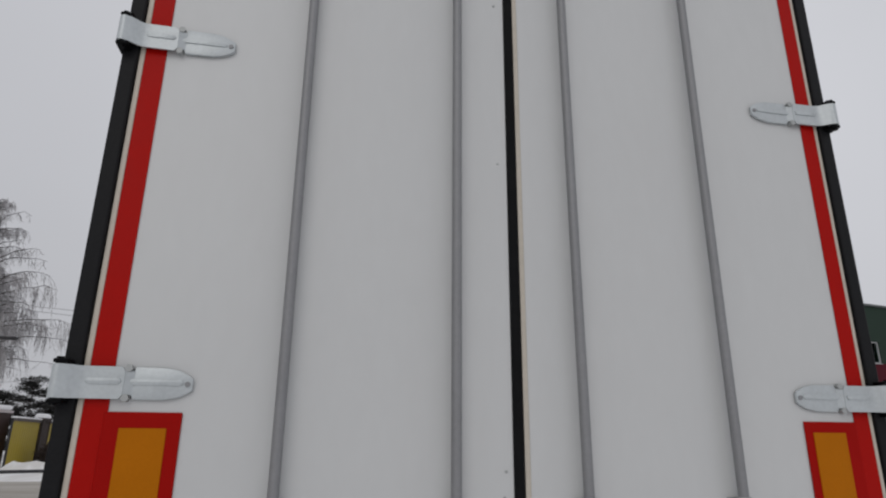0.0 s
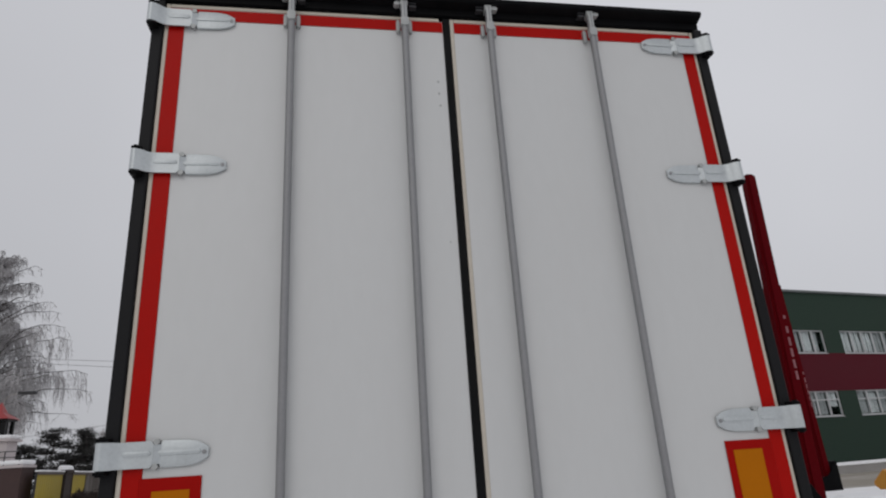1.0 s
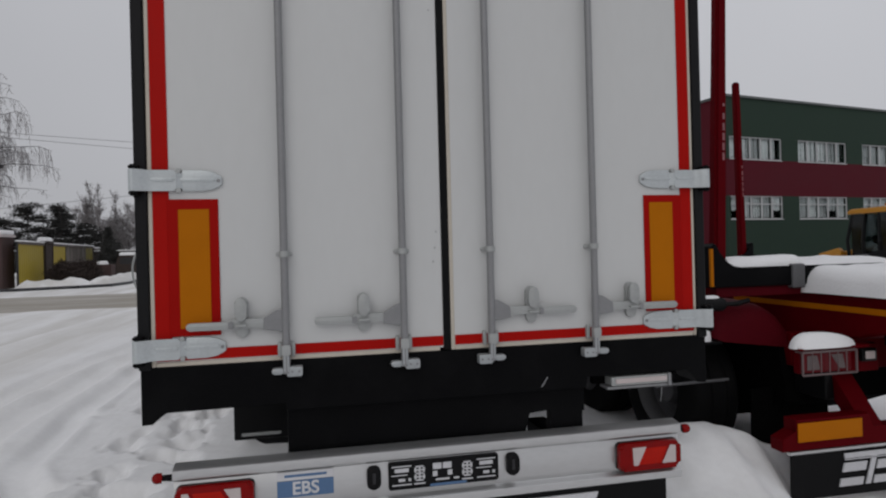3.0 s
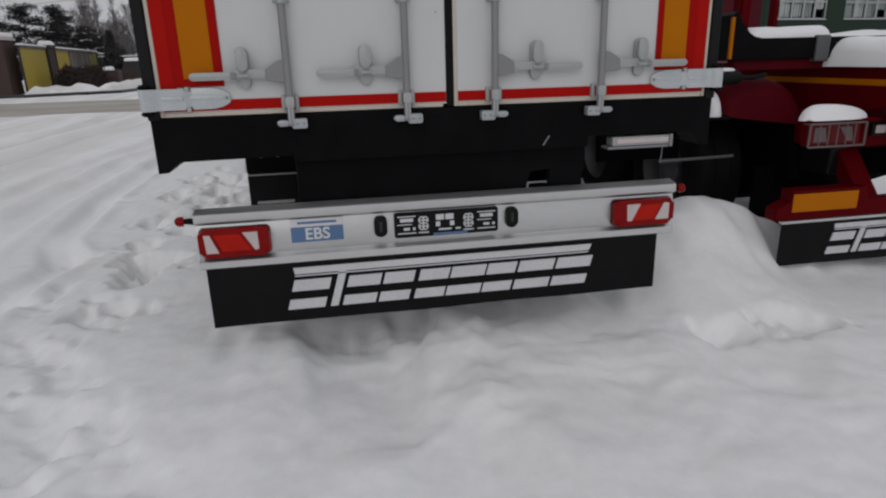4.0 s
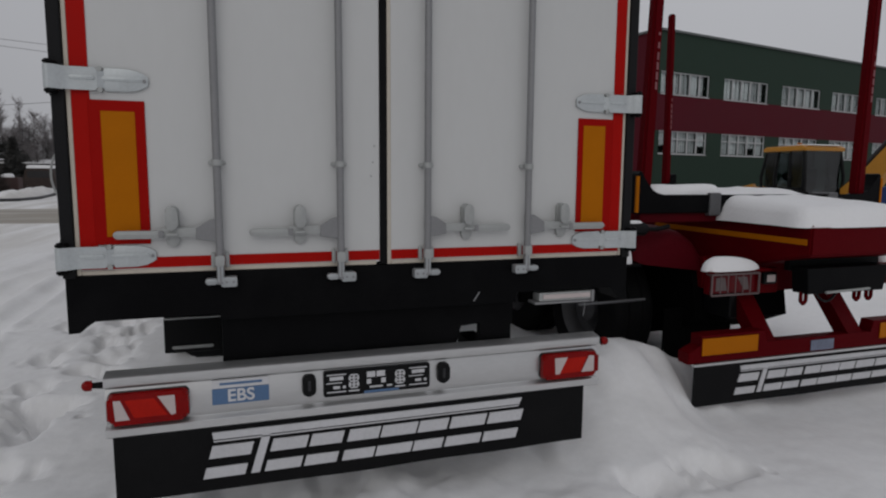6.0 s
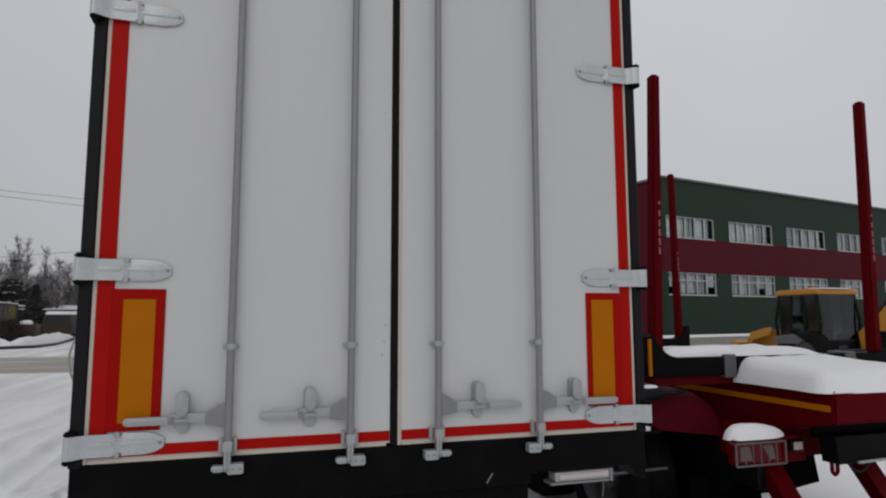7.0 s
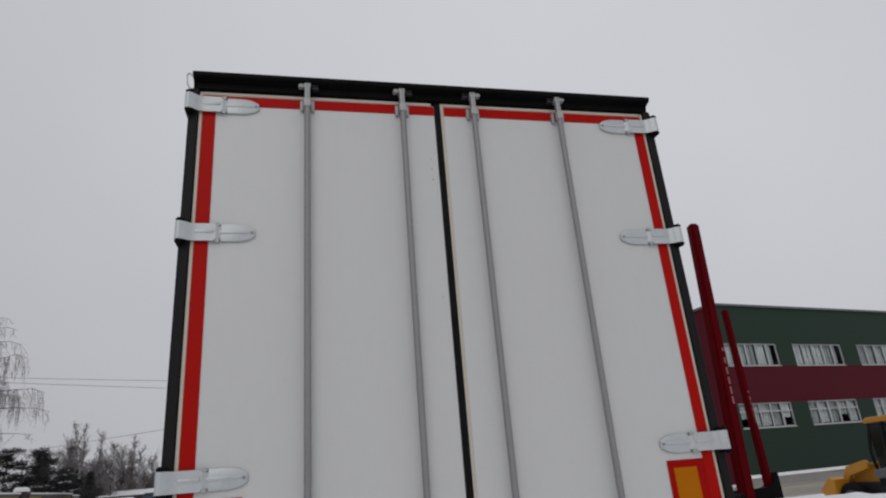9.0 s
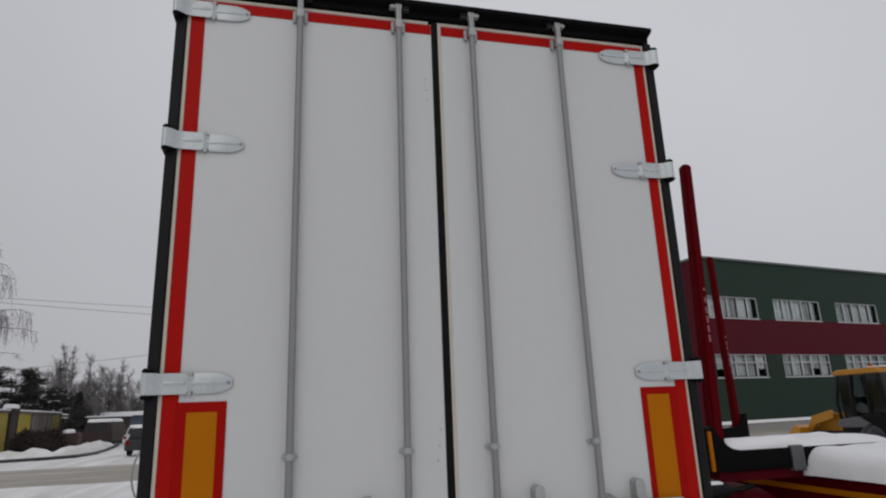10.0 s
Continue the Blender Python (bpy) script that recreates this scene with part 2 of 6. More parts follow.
# tyre-packed streaks where the yard is driven on
_n, _l = SNOW.node_tree.nodes, SNOW.node_tree.links
_pb = _n["Principled BSDF"]
_src = _pb.inputs["Base Color"].links[0].from_socket
_co = _n.new("ShaderNodeTexCoord")
_mp = _n.new("ShaderNodeMapping")
_mp.inputs["Scale"].default_value = (0.9, 0.07, 1)
_mp.inputs["Rotation"].default_value = (0, 0, radians(-3))
_st = _n.new("ShaderNodeTexNoise")
_st.inputs["Scale"].default_value, _st.inputs["Detail"].default_value, _st.inputs["Roughness"].default_value = 1.4, 6, 0.6
_sr = _n.new("ShaderNodeMapRange")
_sr.inputs[1].default_value, _sr.inputs[2].default_value = 0.36, 0.62
_sx = _n.new("ShaderNodeSeparateXYZ")
_xr = _n.new("ShaderNodeMapRange")
_xr.inputs[1].default_value, _xr.inputs[2].default_value, _xr.inputs[3].default_value, _xr.inputs[4].default_value = -3.0, -5.2, 0.0, 0.55
_mu = _n.new("ShaderNodeMath")
_mu.operation = "MULTIPLY"
_mx = _n.new("ShaderNodeMixRGB")
_mx.inputs[2].default_value = (0.50, 0.475, 0.43, 1)
_l.new(_co.outputs["Object"], _mp.inputs[0])
_l.new(_mp.outputs[0], _st.inputs["Vector"])
_l.new(_st.outputs[0], _sr.inputs[0])
_l.new(_co.outputs["Object"], _sx.inputs[0])
_l.new(_sx.outputs[0], _xr.inputs[0])
_l.new(_sr.outputs[0], _mu.inputs[0])
_l.new(_xr.outputs[0], _mu.inputs[1])
_l.new(_mu.outputs[0], _mx.inputs[0])
_l.new(_src, _mx.inputs[1])
_l.new(_mx.outputs[0], _pb.inputs["Base Color"])


# ---- building helpers ----
def root(name, loc, label, category, group="", kind=""):
    ob = new(name)
    ob.empty_display_size = 0.2
    ob.location = loc
    return tagged(ob, label, category, group, kind)


def link_part(name, mesh, parent, label="", m=None):
    ob = new(name, mesh)
    if m is not None:
        ob.matrix_basis = m
    if parent is not None:
        ob.parent = parent
        if parent.type == "EMPTY":
            ob.matrix_parent_inverse = parent.matrix_basis.inverted()
        else:
            ob.matrix_parent_inverse = parent.matrix_basis.inverted()
    if label:
        ob["label"] = label
    return ob


def to_mesh(name, bm, mat, smooth=False):
    me = bpy.data.meshes.new(name)
    bmesh.ops.recalc_face_normals(bm, faces=bm.faces)
    if smooth:
        for f in bm.faces:
            f.smooth = True
        for e in bm.edges:
            if len(e.link_faces) == 2 and e.calc_face_angle(0) > 0.7:
                e.smooth = False
    bm.to_mesh(me)
    bm.free()
    me.materials.append(mat)
    return me


def part(name, bm, mat, parent, label="", smooth=False):
    return link_part(name, to_mesh(name, bm, mat, smooth), parent, label)


def box(bm, x0, x1, y0, y1, z0, z1, bevel=0.0, seg=2):
    vs = [bm.verts.new((x, y, z)) for x in (x0, x1) for y in (y0, y1) for z in (z0, z1)]
    fs = [bm.faces.new([vs[i] for i in q]) for q in ((0, 1, 3, 2), (4, 6, 7, 5), (0, 4, 5, 1), (2, 3, 7, 6), (0, 2, 6, 4), (1, 5, 7, 3))]
    if bevel:
        es = list({e for f in fs for e in f.edges})
        bmesh.ops.bevel(bm, geom=es, offset=bevel, segments=seg, affect="EDGES", profile=0.5)
    return vs


def cyl(bm, p0, p1, r0, r1=None, seg=14, caps=True):
    r1 = r0 if r1 is None else r1
    p0, p1 = Vector(p0), Vector(p1)
    q = (p1 - p0).to_track_quat("Z", "Y")
    rings = []
    for p, r in ((p0, r0), (p1, r1)):
        rings.append([bm.verts.new(p + q @ Vector((r * math.cos(2 * math.pi * i / seg), r * math.sin(2 * math.pi * i / seg), 0))) for i in range(seg)])
    for i in range(seg):
        j = (i + 1) % seg
        bm.faces.new((rings[0][i], rings[0][j], rings[1][j], rings[1][i]))
    if caps:
        bm.faces.new(rings[0][::-1])
        bm.faces.new(rings[1])


def tube(bm, pts, r, seg=8):
    for a, b in zip(pts[:-1], pts[1:]):
        cyl(bm, a, b, r, seg=seg)


def prism_xz(bm, outline, y0, y1, bevel=0.0):
    """A flat plate with the outline in x and z, from y0 to y1."""
    a = [bm.verts.new((x, y0, z)) for x, z in outline]
    b = [bm.verts.new((x, y1, z)) for x, z in outline]
    n = len(a)
    fa = bm.faces.new(a)
    bm.faces.new(b[::-1])
    for i in range(n):
        j = (i + 1) % n
        bm.faces.new((a[i], b[i], b[j], a[j]))
    if bevel:
        bmesh.ops.bevel(bm, geom=list(fa.edges), offset=bevel, segments=2, affect="EDGES", profile=0.5)


def sweep_x(bm, profile, x0, x1, steps=1):
    """Sweeps a closed profile in y and z along x, with end caps."""
    rings = []
    for k in range(steps + 1):
        x = x0 + (x1 - x0) * k / steps
        rings.append([bm.verts.new((x, y, z)) for y, z in profile])
    n = len(profile)
    for a, b in zip(rings[:-1], rings[1:]):
        for i in range(n):
            j = (i + 1) % n
            bm.faces.new((a[i], a[j], b[j], b[i]))
    bm.faces.new(rings[0][::-1])
    bm.faces.new(rings[-1])


def capsule(cx, cz, hx, hz, n=6):
    """Outline of a rounded bar, half sizes hx and hz."""
    r = min(hx, hz)
    out = []
    for k, (sx, sz) in enumerate(((1, 1), (-1, 1), (-1, -1), (1, -1))):
        for i in range(n + 1):
            a = math.pi / 2 * (k + i / n)
            out.append((cx + sx * (hx - r) + r * math.cos(a), cz + sz * (hz - r) + r * math.sin(a)))
    return out


def rounded(cx, cz, hx, hz, r, n=5):
    out = []
    for k, (sx, sz) in enumerate(((1, 1), (-1, 1), (-1, -1), (1, -1))):
        for i in range(n + 1):
            a = math.pi / 2 * (k + i / n)
            out.append((cx + sx * (hx - r) + r * math.cos(a), cz + sz * (hz - r) + r * math.sin(a)))
    return out


def wheel_meshes(r, w):
    """Tyre and rim meshes of a truck wheel, axis along x, centred at the origin."""
    bm = bmesh.new()
    prof = [(-0.5, 0.58), (-0.5, 0.86), (-0.44, 0.96), (-0.36, 1.0), (-0.2, 1.0), (-0.18, 0.975), (-0.14, 0.975), (-0.12, 1.0), (0.12, 1.0), (0.14, 0.975), (0.18, 0.975), (0.2, 1.0), (0.36, 1.0), (0.44, 0.96), (0.5, 0.86), (0.5, 0.58)]
    seg = 40
    rings = [[bm.verts.new((px * w, r * pr * math.cos(2 * math.pi * i / seg), r * pr * math.sin(2 * math.pi * i / seg))) for px, pr in prof] for i in range(seg)]
    for i in range(seg):
        a, b = rings[i], rings[(i + 1) % seg]
        for k in range(len(prof) - 1):
            bm.faces.new((a[k], a[k + 1], b[k + 1], b[k]))
    tyre = to_mesh("tyre", bm, RUBBER, True)
    bm = bmesh.new()
    prof = [(0.48, 0.58), (0.40, 0.54), (0.15, 0.52), (0.05, 0.42), (0.1, 0.3), (0.3, 0.24), (0.34, 0.1), (0.34, 0.0)]
    for s in (1, -1):
        rings = [[bm.verts.new((s * px * w, r * pr * math.cos(2 * math.pi * i / seg), r * pr * math.sin(2 * math.pi * i / seg))) for px, pr in prof[:-1]] for i in range(seg)]
        tip = bm.verts.new((s * prof[-1][0] * w, 0, 0))
        for i in range(seg):
            a, b = rings[i], rings[(i + 1) % seg]
            for k in range(len(prof) - 2):
                bm.faces.new((a[k], a[k + 1], b[k + 1], b[k]))
            bm.faces.new((a[-1], tip, b[-1]))
    return tyre, to_mesh("rim", bm, RIM, True)


def add_wheel(parent, tyre, rim, x, y, z):
    t = link_part("wheel", tyre, parent, m=Matrix.Translation((x, y, z)))
    r = new("rim", rim)
    r.parent = t


# ---- ground ----
rng = np.random.RandomState(7)
_lat = rng.rand(64, 64)


def vnoise(x, y):
    """Smooth value noise on arrays."""
    xi, yi = np.floor(x).astype(int), np.floor(y).astype(int)
    fx, fy = x - xi, y - yi
    fx, fy = fx * fx * (3 - 2 * fx), fy * fy * (3 - 2 * fy)
    a, b = _lat[xi % 64, yi % 64], _lat[(xi + 1) % 64, yi % 64]
    c, d = _lat[xi % 64, (yi + 1) % 64], _lat[(xi + 1) % 64, (yi + 1) % 64]
    return (a * (1 - fx) + b * fx) * (1 - fy) + (c * (1 - fx) + d * fx) * fy


# boot prints: place, heading, depth and size
PRINTS = []
for px, py, pa, pd, ps in ((-2.31, 4.79, 0.3, 0.06, 1.2), (-1.98, 5.31, 0.1, 0.06, 1.2), (-1.61, 4.13, -0.2, 0.07, 1.2), (-1.75, 3.08, 0.4, 0.07, 1.2),
                           (-1.80, 2.72, 0.9, 0.075, 1.3), (-1.62, 2.62, 0.6, 0.06, 1.1), (-1.87, 1.76, 0.5, 0.08, 1.25), (-1.74, 1.92, 0.9, 0.05, 1.0), (-1.93, 1.40, 0.2, 0.05, 1.0),
                           (-1.86, 0.96, 0.9, 0.05, 1.1), (-1.94, 0.80, 0.8, 0.06, 1.1), (-2.06, 0.37, 0.5, 0.035, 1.1), (-1.84, 0.10, 0.4, 0.03, 1.2),
                           (-1.49, -0.44, 0.5, 0.055, 1.15), (-1.76, -0.28, 0.6, 0.050, 1.2), (-1.80, -0.49, 0.25, 0.055, 1.5), (-1.72, -0.84, -0.4, 0.045, 1.0),
                           (-1.60, -0.62, 0.2, 0.022, 1.2), (-1.35, -0.75, 0.8, 0.022, 1.1), (-2.42, 1.14, 1.1, 0.035, 1.0), (-2.47, 2.17, 1.0, 0.035, 1.0),
                           (-1.97, 1.85, 0.5, 0.085, 1.45), (-1.87, 1.92, 0.9, 0.08, 1.2), (-2.07, 2.36, 0.3, 0.07, 1.3), (-1.94, 1.64, 0.4, 0.06, 1.2), (-2.33, 4.50, 0.2, 0.08, 1.5), (-1.85, 4.60, 0.3, 0.09, 1.6),
                           (-1.82, 5.38, 0.2, 0.09, 1.6), (-2.23, 5.41, 0.4, 0.06, 1.4), (-1.79, 3.62, 0.8, 0.08, 1.4), (-2.22, 3.17, 0.5, 0.06, 1.3),
                           (1.30, -0.22, 1.2, 0.070, 1.1), (1.77, -0.18, 1.4, 0.050, 1.3), (1.30, -0.75, 0.9, 0.015, 1.0)):
    PRINTS.append((px, py, pa, pd * 1.55, ps * 1.15))
for k in range(16):
    PRINTS.append((rng.uniform(-2.2, -1.55), rng.uniform(1.9, 6.5), rng.uniform(-0.6, 0.6), rng.uniform(0.04, 0.08), rng.uniform(0.9, 1.3)))
for k in range(10):
    PRINTS.append((rng.uniform(-3.4, -2.2), rng.uniform(-1.0, 5.0), rng.uniform(-1.5, 1.5), rng.uniform(0.012, 0.03), rng.uniform(0.9, 1.4)))


def ground_height(x, y):
    h = 0.05 + 0.10 * (vnoise(x * 0.35 + 9, y * 0.35 + 5) - 0.5) + 0.022 * (vnoise(x * 1.3, y * 1.3) - 0.5) + 0.009 * (vnoise(x * 4.1, y * 4.1) - 0.5)
    h += 0.006 * (vnoise(x * 12, y * 12) - 0.5) - 0.012 * np.abs(vnoise(x * 2.3 + 5, y * 2.0 + 2) - 0.5) + 0.012 * np.abs(vnoise(x * 6.3, y * 5.1) - 0.5)
    near = np.exp(-((x - 0.3) ** 2 / 9 + (y + 0.6) ** 2 / 4.5))
    # soft lumps of tumbled snow, down to crumbs
    h += near * (0.034 * (vnoise(x * 1.9 + 3, y * 1.2 + 1) - 0.5) + 0.024 * (vnoise(x * 4.9 + 1 + 0.6 * y, y * 2.2 + 4) - 0.5))
    h += near * (0.011 * (vnoise(x * 11 + 2, y * 7) - 0.5) + 0.007 * (vnoise(x * 21, y * 17 + 3) - 0.5))
    # crumbly crust: small steps with sharp lips
    st = vnoise(x * 2.1 + 4, y * 2.6 + 8) * 4 + 0.7 * vnoise(x * 9, y * 9)
    h += 0.006 * near * (np.clip((st % 1.0) / 0.16, 0, 1) - (st % 1.0)) * (vnoise(x * 0.9 + 2, y * 0.9) > 0.42)
    # churned edge below the mudflap
    h += 0.03 * np.exp(-((y - 0.60) / 0.35) ** 2) * np.clip(1.6 - np.abs(x) * 0.9, 0, 1) * (vnoise(x * 3.3 + 2, y * 2.0) + 0.1)
    # drift between the two trailers
    h -= 0.025 * np.exp(-((x - 3.0) / 0.75) ** 4 - ((y - 0.5) / 0.35) ** 2)
    # snow pushed up between the two trailers: a long slope towards the yard, a steep fall behind
    crest = np.interp(x, (0.8, 1.2, 1.5, 1.73, 1.92, 2.15, 2.27, 2.45, 2.70, 3.0), (0.0, 0.24, 0.42, 0.485, 0.465, 0.405, 0.335, 0.245, 0.14, 0.0))
    crest = crest + 0.05 * (vnoise(x * 9 + 2, y * 7) - 0.5) * (crest > 0.05)
    reach = np.interp(x, (1.6, 1.9, 2.05, 2.2, 2.4), (0.54, 0.48, 0.40, 0.31, 0.30))
    back = 0.92 + 0.10 * (vnoise(x * 7 + 5, y * 0 + 2) - 0.5)
    pushed = np.where(y < back, np.exp(-(np.abs(y - back) / reach) ** 2.2), np.exp(-(np.abs(y - back) / 0.20) ** 2.0))
    h += np.clip(crest - h, 0, None) * pushed
    h += 0.065 * np.exp(-((x - 1.65) / 0.46) ** 4 - ((y - 0.25) / 0.45) ** 2)
    # raised verge beyond the road
    h += 0.14 * np.clip((y - 36) / 4, 0, 1) * np.clip((-x - 12.5) / 1.5, 0, 1)
    # sharp scraped ridges behind the flap
    sc = np.exp(-((y - 0.12) / 0.26) ** 2) * np.exp(-((x + 0.05) / 0.95) ** 4)
    r1 = 1 - np.abs(2 * vnoise(x * 15 + 3.3 + 0.5 * y, y * 0.8 + 2) - 1)
    r2 = 1 - np.abs(2 * vnoise(x * 3.1 - 2.0 * y + 1, y * 4.5 + 6) - 1)
    r3 = 1 - np.abs(2 * vnoise(x * 13 + 5, y * 9 + 1) - 1)
    h += sc * (0.010 * r1 ** 3 + 0.008 * r2 ** 6 + 0.006 * r3 ** 3 - 0.012)
    # lumps and a trodden ridge where snow fell off behind the flap
    lump = np.exp(-((y - 0.42) / 0.28) ** 2) * (np.abs(x + 0.05) < 1.15)
    h += lump * 0.05 * np.clip(vnoise(x * 4.2 + 1.5, y * 3.0 + 0.5) - 0.38, 0, 1) ** 1.2
    h += lump * 0.05 * (vnoise(x * 11, y * 5) - 0.5)
    go = 1 / (1 + np.exp((y - 0.6) * 9)) / (1 + np.exp(-(y + 1.5) * 5))
    cx = 0.08 - 0.20 * (y - 0.4) * 0.3
    h += 0.035 * go * np.exp(-((x - cx) / (0.15 + 0.06 * vnoise(x * 0 + 3, y * 3))) ** 2) * (0.6 + 0.8 * vnoise(x * 3, y * 5))
    h -= 0.030 * go * np.exp(-((x + 0.42) / 0.24) ** 2)
    h -= 0.022 * go * np.exp(-((x - 0.55) / 0.2) ** 2)
    h += 0.045 * go * np.exp(-((x + 0.80 - 0.1 * y) / 0.12) ** 2) * vnoise(x * 4, y * 4)
    # lanes drawn out from under the flap: pushed-up edge, scraped trench, broken slab
    wob = 0.05 * (vnoise(x * 0 + 4, y * 6) - 0.5) + 0.02 * (vnoise(x * 0 + 9, y * 19) - 0.5)
    ends = 1 / (1 + np.exp((y - 0.36) * 30))
    run = ends / (1 + np.exp(-(y + 0.70 + 0.3 * (vnoise(x * 5, y * 0 + 1) - 0.5)) * 7))
    tl, tr = np.interp(y, (-0.5, 0.22), (-0.67, -0.77)) + wob, np.interp(y, (-0.48, -0.3, 0.34), (-0.30, -0.28, -0.37)) - wob
    trench = run / (1 + np.exp(-(x - tl) * 110)) / (1 + np.exp((x - tr) * 110))
    h -= trench * (0.026 + 0.030 * np.exp(-((y - 0.2) / 0.12) ** 2) * (1 - np.abs(2 * vnoise(x * 26, y * 0.8 + 2) - 1)) ** 2)
    sl, sr = np.interp(y, (-0.75, -0.16, 0.26), (-0.28, -0.22, -0.08)) + wob, np.interp(y, (-0.54, -0.3, 0.09), (0.06, 0.05, 0.10)) + 2 * wob
    slab = run / (1 + np.exp(-(x - sl) * 110)) / (1 + np.exp((x - sr) * 60))
    h += slab * (0.046 + 0.040 * (vnoise(x * 6 + 2, y * 6 + 4) - 0.5) + 0.045 * np.exp(-((y - 0.16) / 0.08) ** 2 - ((x + 0.03) / 0.06) ** 2))
    edge = ends / (1 + np.exp(-(y + 0.25) * 14)) / (1 + np.exp(-(x + 1.03 + wob) * 50)) / (1 + np.exp((x - tl + 0.02) * 40))
    h += edge * (0.030 + 0.045 * (vnoise(x * 7, y * 5 + 2) - 0.5))
    lp_ = vnoise(x * 2.3 + 11, y * 3.4 + 3) + 0.15 * vnoise(x * 9, y * 11)
    clod = np.exp(-((x - 0.2) / 1.5) ** 2 - ((y + 0.55) / 0.8) ** 2)
    h += 0.014 * clod * (np.clip((lp_ - 0.56) / 0.08, 0, 1) + np.clip((lp_ - 0.74) / 0.06, 0, 1))
    # packed bed of the road
    bed = np.clip((5.2 - np.abs(y - 24.6 - 0.02 * x)) / 0.8, 0, 1)
    h = h * (1 - 0.85 * bed) - 0.03 * bed
    # wheel ruts along the open yard
    yard = (y > -6) * (y < 19)
    for line, w, d in ((((-6, 1.5, 2.0, 2.7, 4.6, 7.3, 19), (-2.5, -2.65, -2.56, -2.88, -3.07, -3.10, -3.0)), 0.13, 0.075), (((-6, 1.5, 4.0, 8.0, 19), (-3.3, -3.35, -3.60, -3.60, -3.4)), 0.17, 0.05),
                       (((-6, 5.0, 6.7, 9.9, 19), (-4.2, -4.25, -4.22, -3.85, -3.6)), 0.20, 0.085), (((-6, 6, 19), (-5.4, -5.6, -5.5)), 0.22, 0.06), (((-6, 19), (-6.7, -6.6)), 0.22, 0.075), (((-6, 19), (-7.5, -7.3)), 0.22, 0.06)):
        xx = x - np.interp(y, *line) + 0.06 * (vnoise(x * 0 + 7, y * 1.3) - 0.5)
        h -= d * np.exp(-(xx / w) ** 4) * (0.35 + 0.9 * vnoise(x * 2.5, y * 1.4)) * yard
        h += 0.4 * d * np.exp(-((xx - 1.6 * w) / (0.5 * w)) ** 2) * (0.4 + 0.9 * vnoise(x * 3, y * 2 + 3)) * yard
    for px, py, a, d, ps in PRINTS:
        m = (np.abs(x - px) < 0.45) & (np.abs(y - py) < 0.45)
        if not m.any():
            continue
        xm, ym = x[m], y[m]
        dx, dy = xm - px, ym - py
        u, v = dx * math.cos(a) + dy * math.sin(a), -dx * math.sin(a) + dy * math.cos(a)
        e = ((u / (0.070 * ps)) ** 2 + (v / (0.125 * ps)) ** 2) * (1 + 1.7 * (vnoise(xm * 13 + px * 7, ym * 9 + py * 5) - 0.5))
        e = np.clip(e, 0, None)
        h[m] -= d * np.exp(-e ** 1.5) * (0.6 + 0.8 * vnoise(xm * 17, ym * 17))
        h[m] += 0.07 * d * np.exp(-((np.sqrt(e + 1e-6) - 1.4) / 0.4) ** 2) * vnoise(xm * 6 + 3, ym * 6)
    far = np.clip((np.hypot(x, y) - 25) / 30, 0, 1)
    return h * (1 - 0.6 * far)


def axis(segments):
    out = []
    for a, b, step in segments:
        out.extend(np.arange(a, b, step))
    return np.array(out + [segments[-1][1]])


gx = axis([(-3000, -300, 450), (-300, -60, 40), (-60, -12, 2.0), (-12, -4.5, 0.25), (-4.5, 3.6, 0.026), (3.6, 8, 0.2), (8, 60, 2.5), (60, 300, 40), (300, 3000, 450)])
gy = axis([(-3000, -300, 450), (-300, -30, 45), (-30, -6, 1.5), (-6, -2.2, 0.12), (-2.2, 3.0, 0.026), (3.0, 7.6, 0.045), (7.6, 11, 0.12), (11, 25, 0.5), (25, 80, 2.0), (80, 300, 40), (300, 3000, 450)])
GX, GY = np.meshgrid(gx, gy, indexing="ij")
GZ = ground_height(GX, GY)
nx, ny = GX.shape
idx = np.arange(nx * ny).reshape(nx, ny)
quads = np.stack([idx[:-1, :-1], idx[1:, :-1], idx[1:, 1:], idx[:-1, 1:]], -1).reshape(-1, 4)
me = bpy.data.meshes.new("ground")
me.from_pydata(np.stack([GX, GY, GZ], -1).reshape(-1, 3).tolist(), [], quads.tolist())
me.materials.append(SNOW)
me.polygons.foreach_set("use_smooth", [True] * len(me.polygons))
tagged(new("ground", me), "trampled snow with footprints and wheel ruts", "ground", kind="structure")


def gz(x, y):
    return float(ground_height(np.array([x]), np.array([y]))[0])


def strip_sheet(name, center, half, n, mat, lift, jag, label, category):
    """A sheet that lies on the ground: center(t) and half width along t in 0..1."""
    verts, faces, m = [], [], 9
    for i in range(n + 1):
        t = i / n
        (cx, cy), (dx, dy) = center(t)
        for k in range(m):
            s = (k / (m - 1) * 2 - 1) * (half + (jag * (vnoise(np.array([t * 31.0]), np.array([k * 1.7]))[0] - 0.5) if k in (0, m - 1) else 0))
            x, y = cx + dx * s, cy + dy * s
            verts.append((x, y, gz(x, y) + lift * (1 - (2 * k / (m - 1) - 1) ** 6) - 0.01))
    for i in range(n):
        for k in range(m - 1):
            a = i * m + k
            faces.append((a, a + 1, a + m + 1, a + m))
    me = bpy.data.meshes.new(name)
    me.from_pydata(verts, [], faces)
    me.materials.append(mat)
    me.polygons.foreach_set("use_smooth", [True] * len(me.polygons))
    return tagged(new(name, me), label, category, kind="structure")


strip_sheet("road", lambda t: ((-70 + 130 * t, 24.6 + 0.02 * (-70 + 130 * t)), (-0.02, 1)), 4.4, 90, SLUSH, 0.10, 1.2, "brown slushy road packed with driven snow", "road")


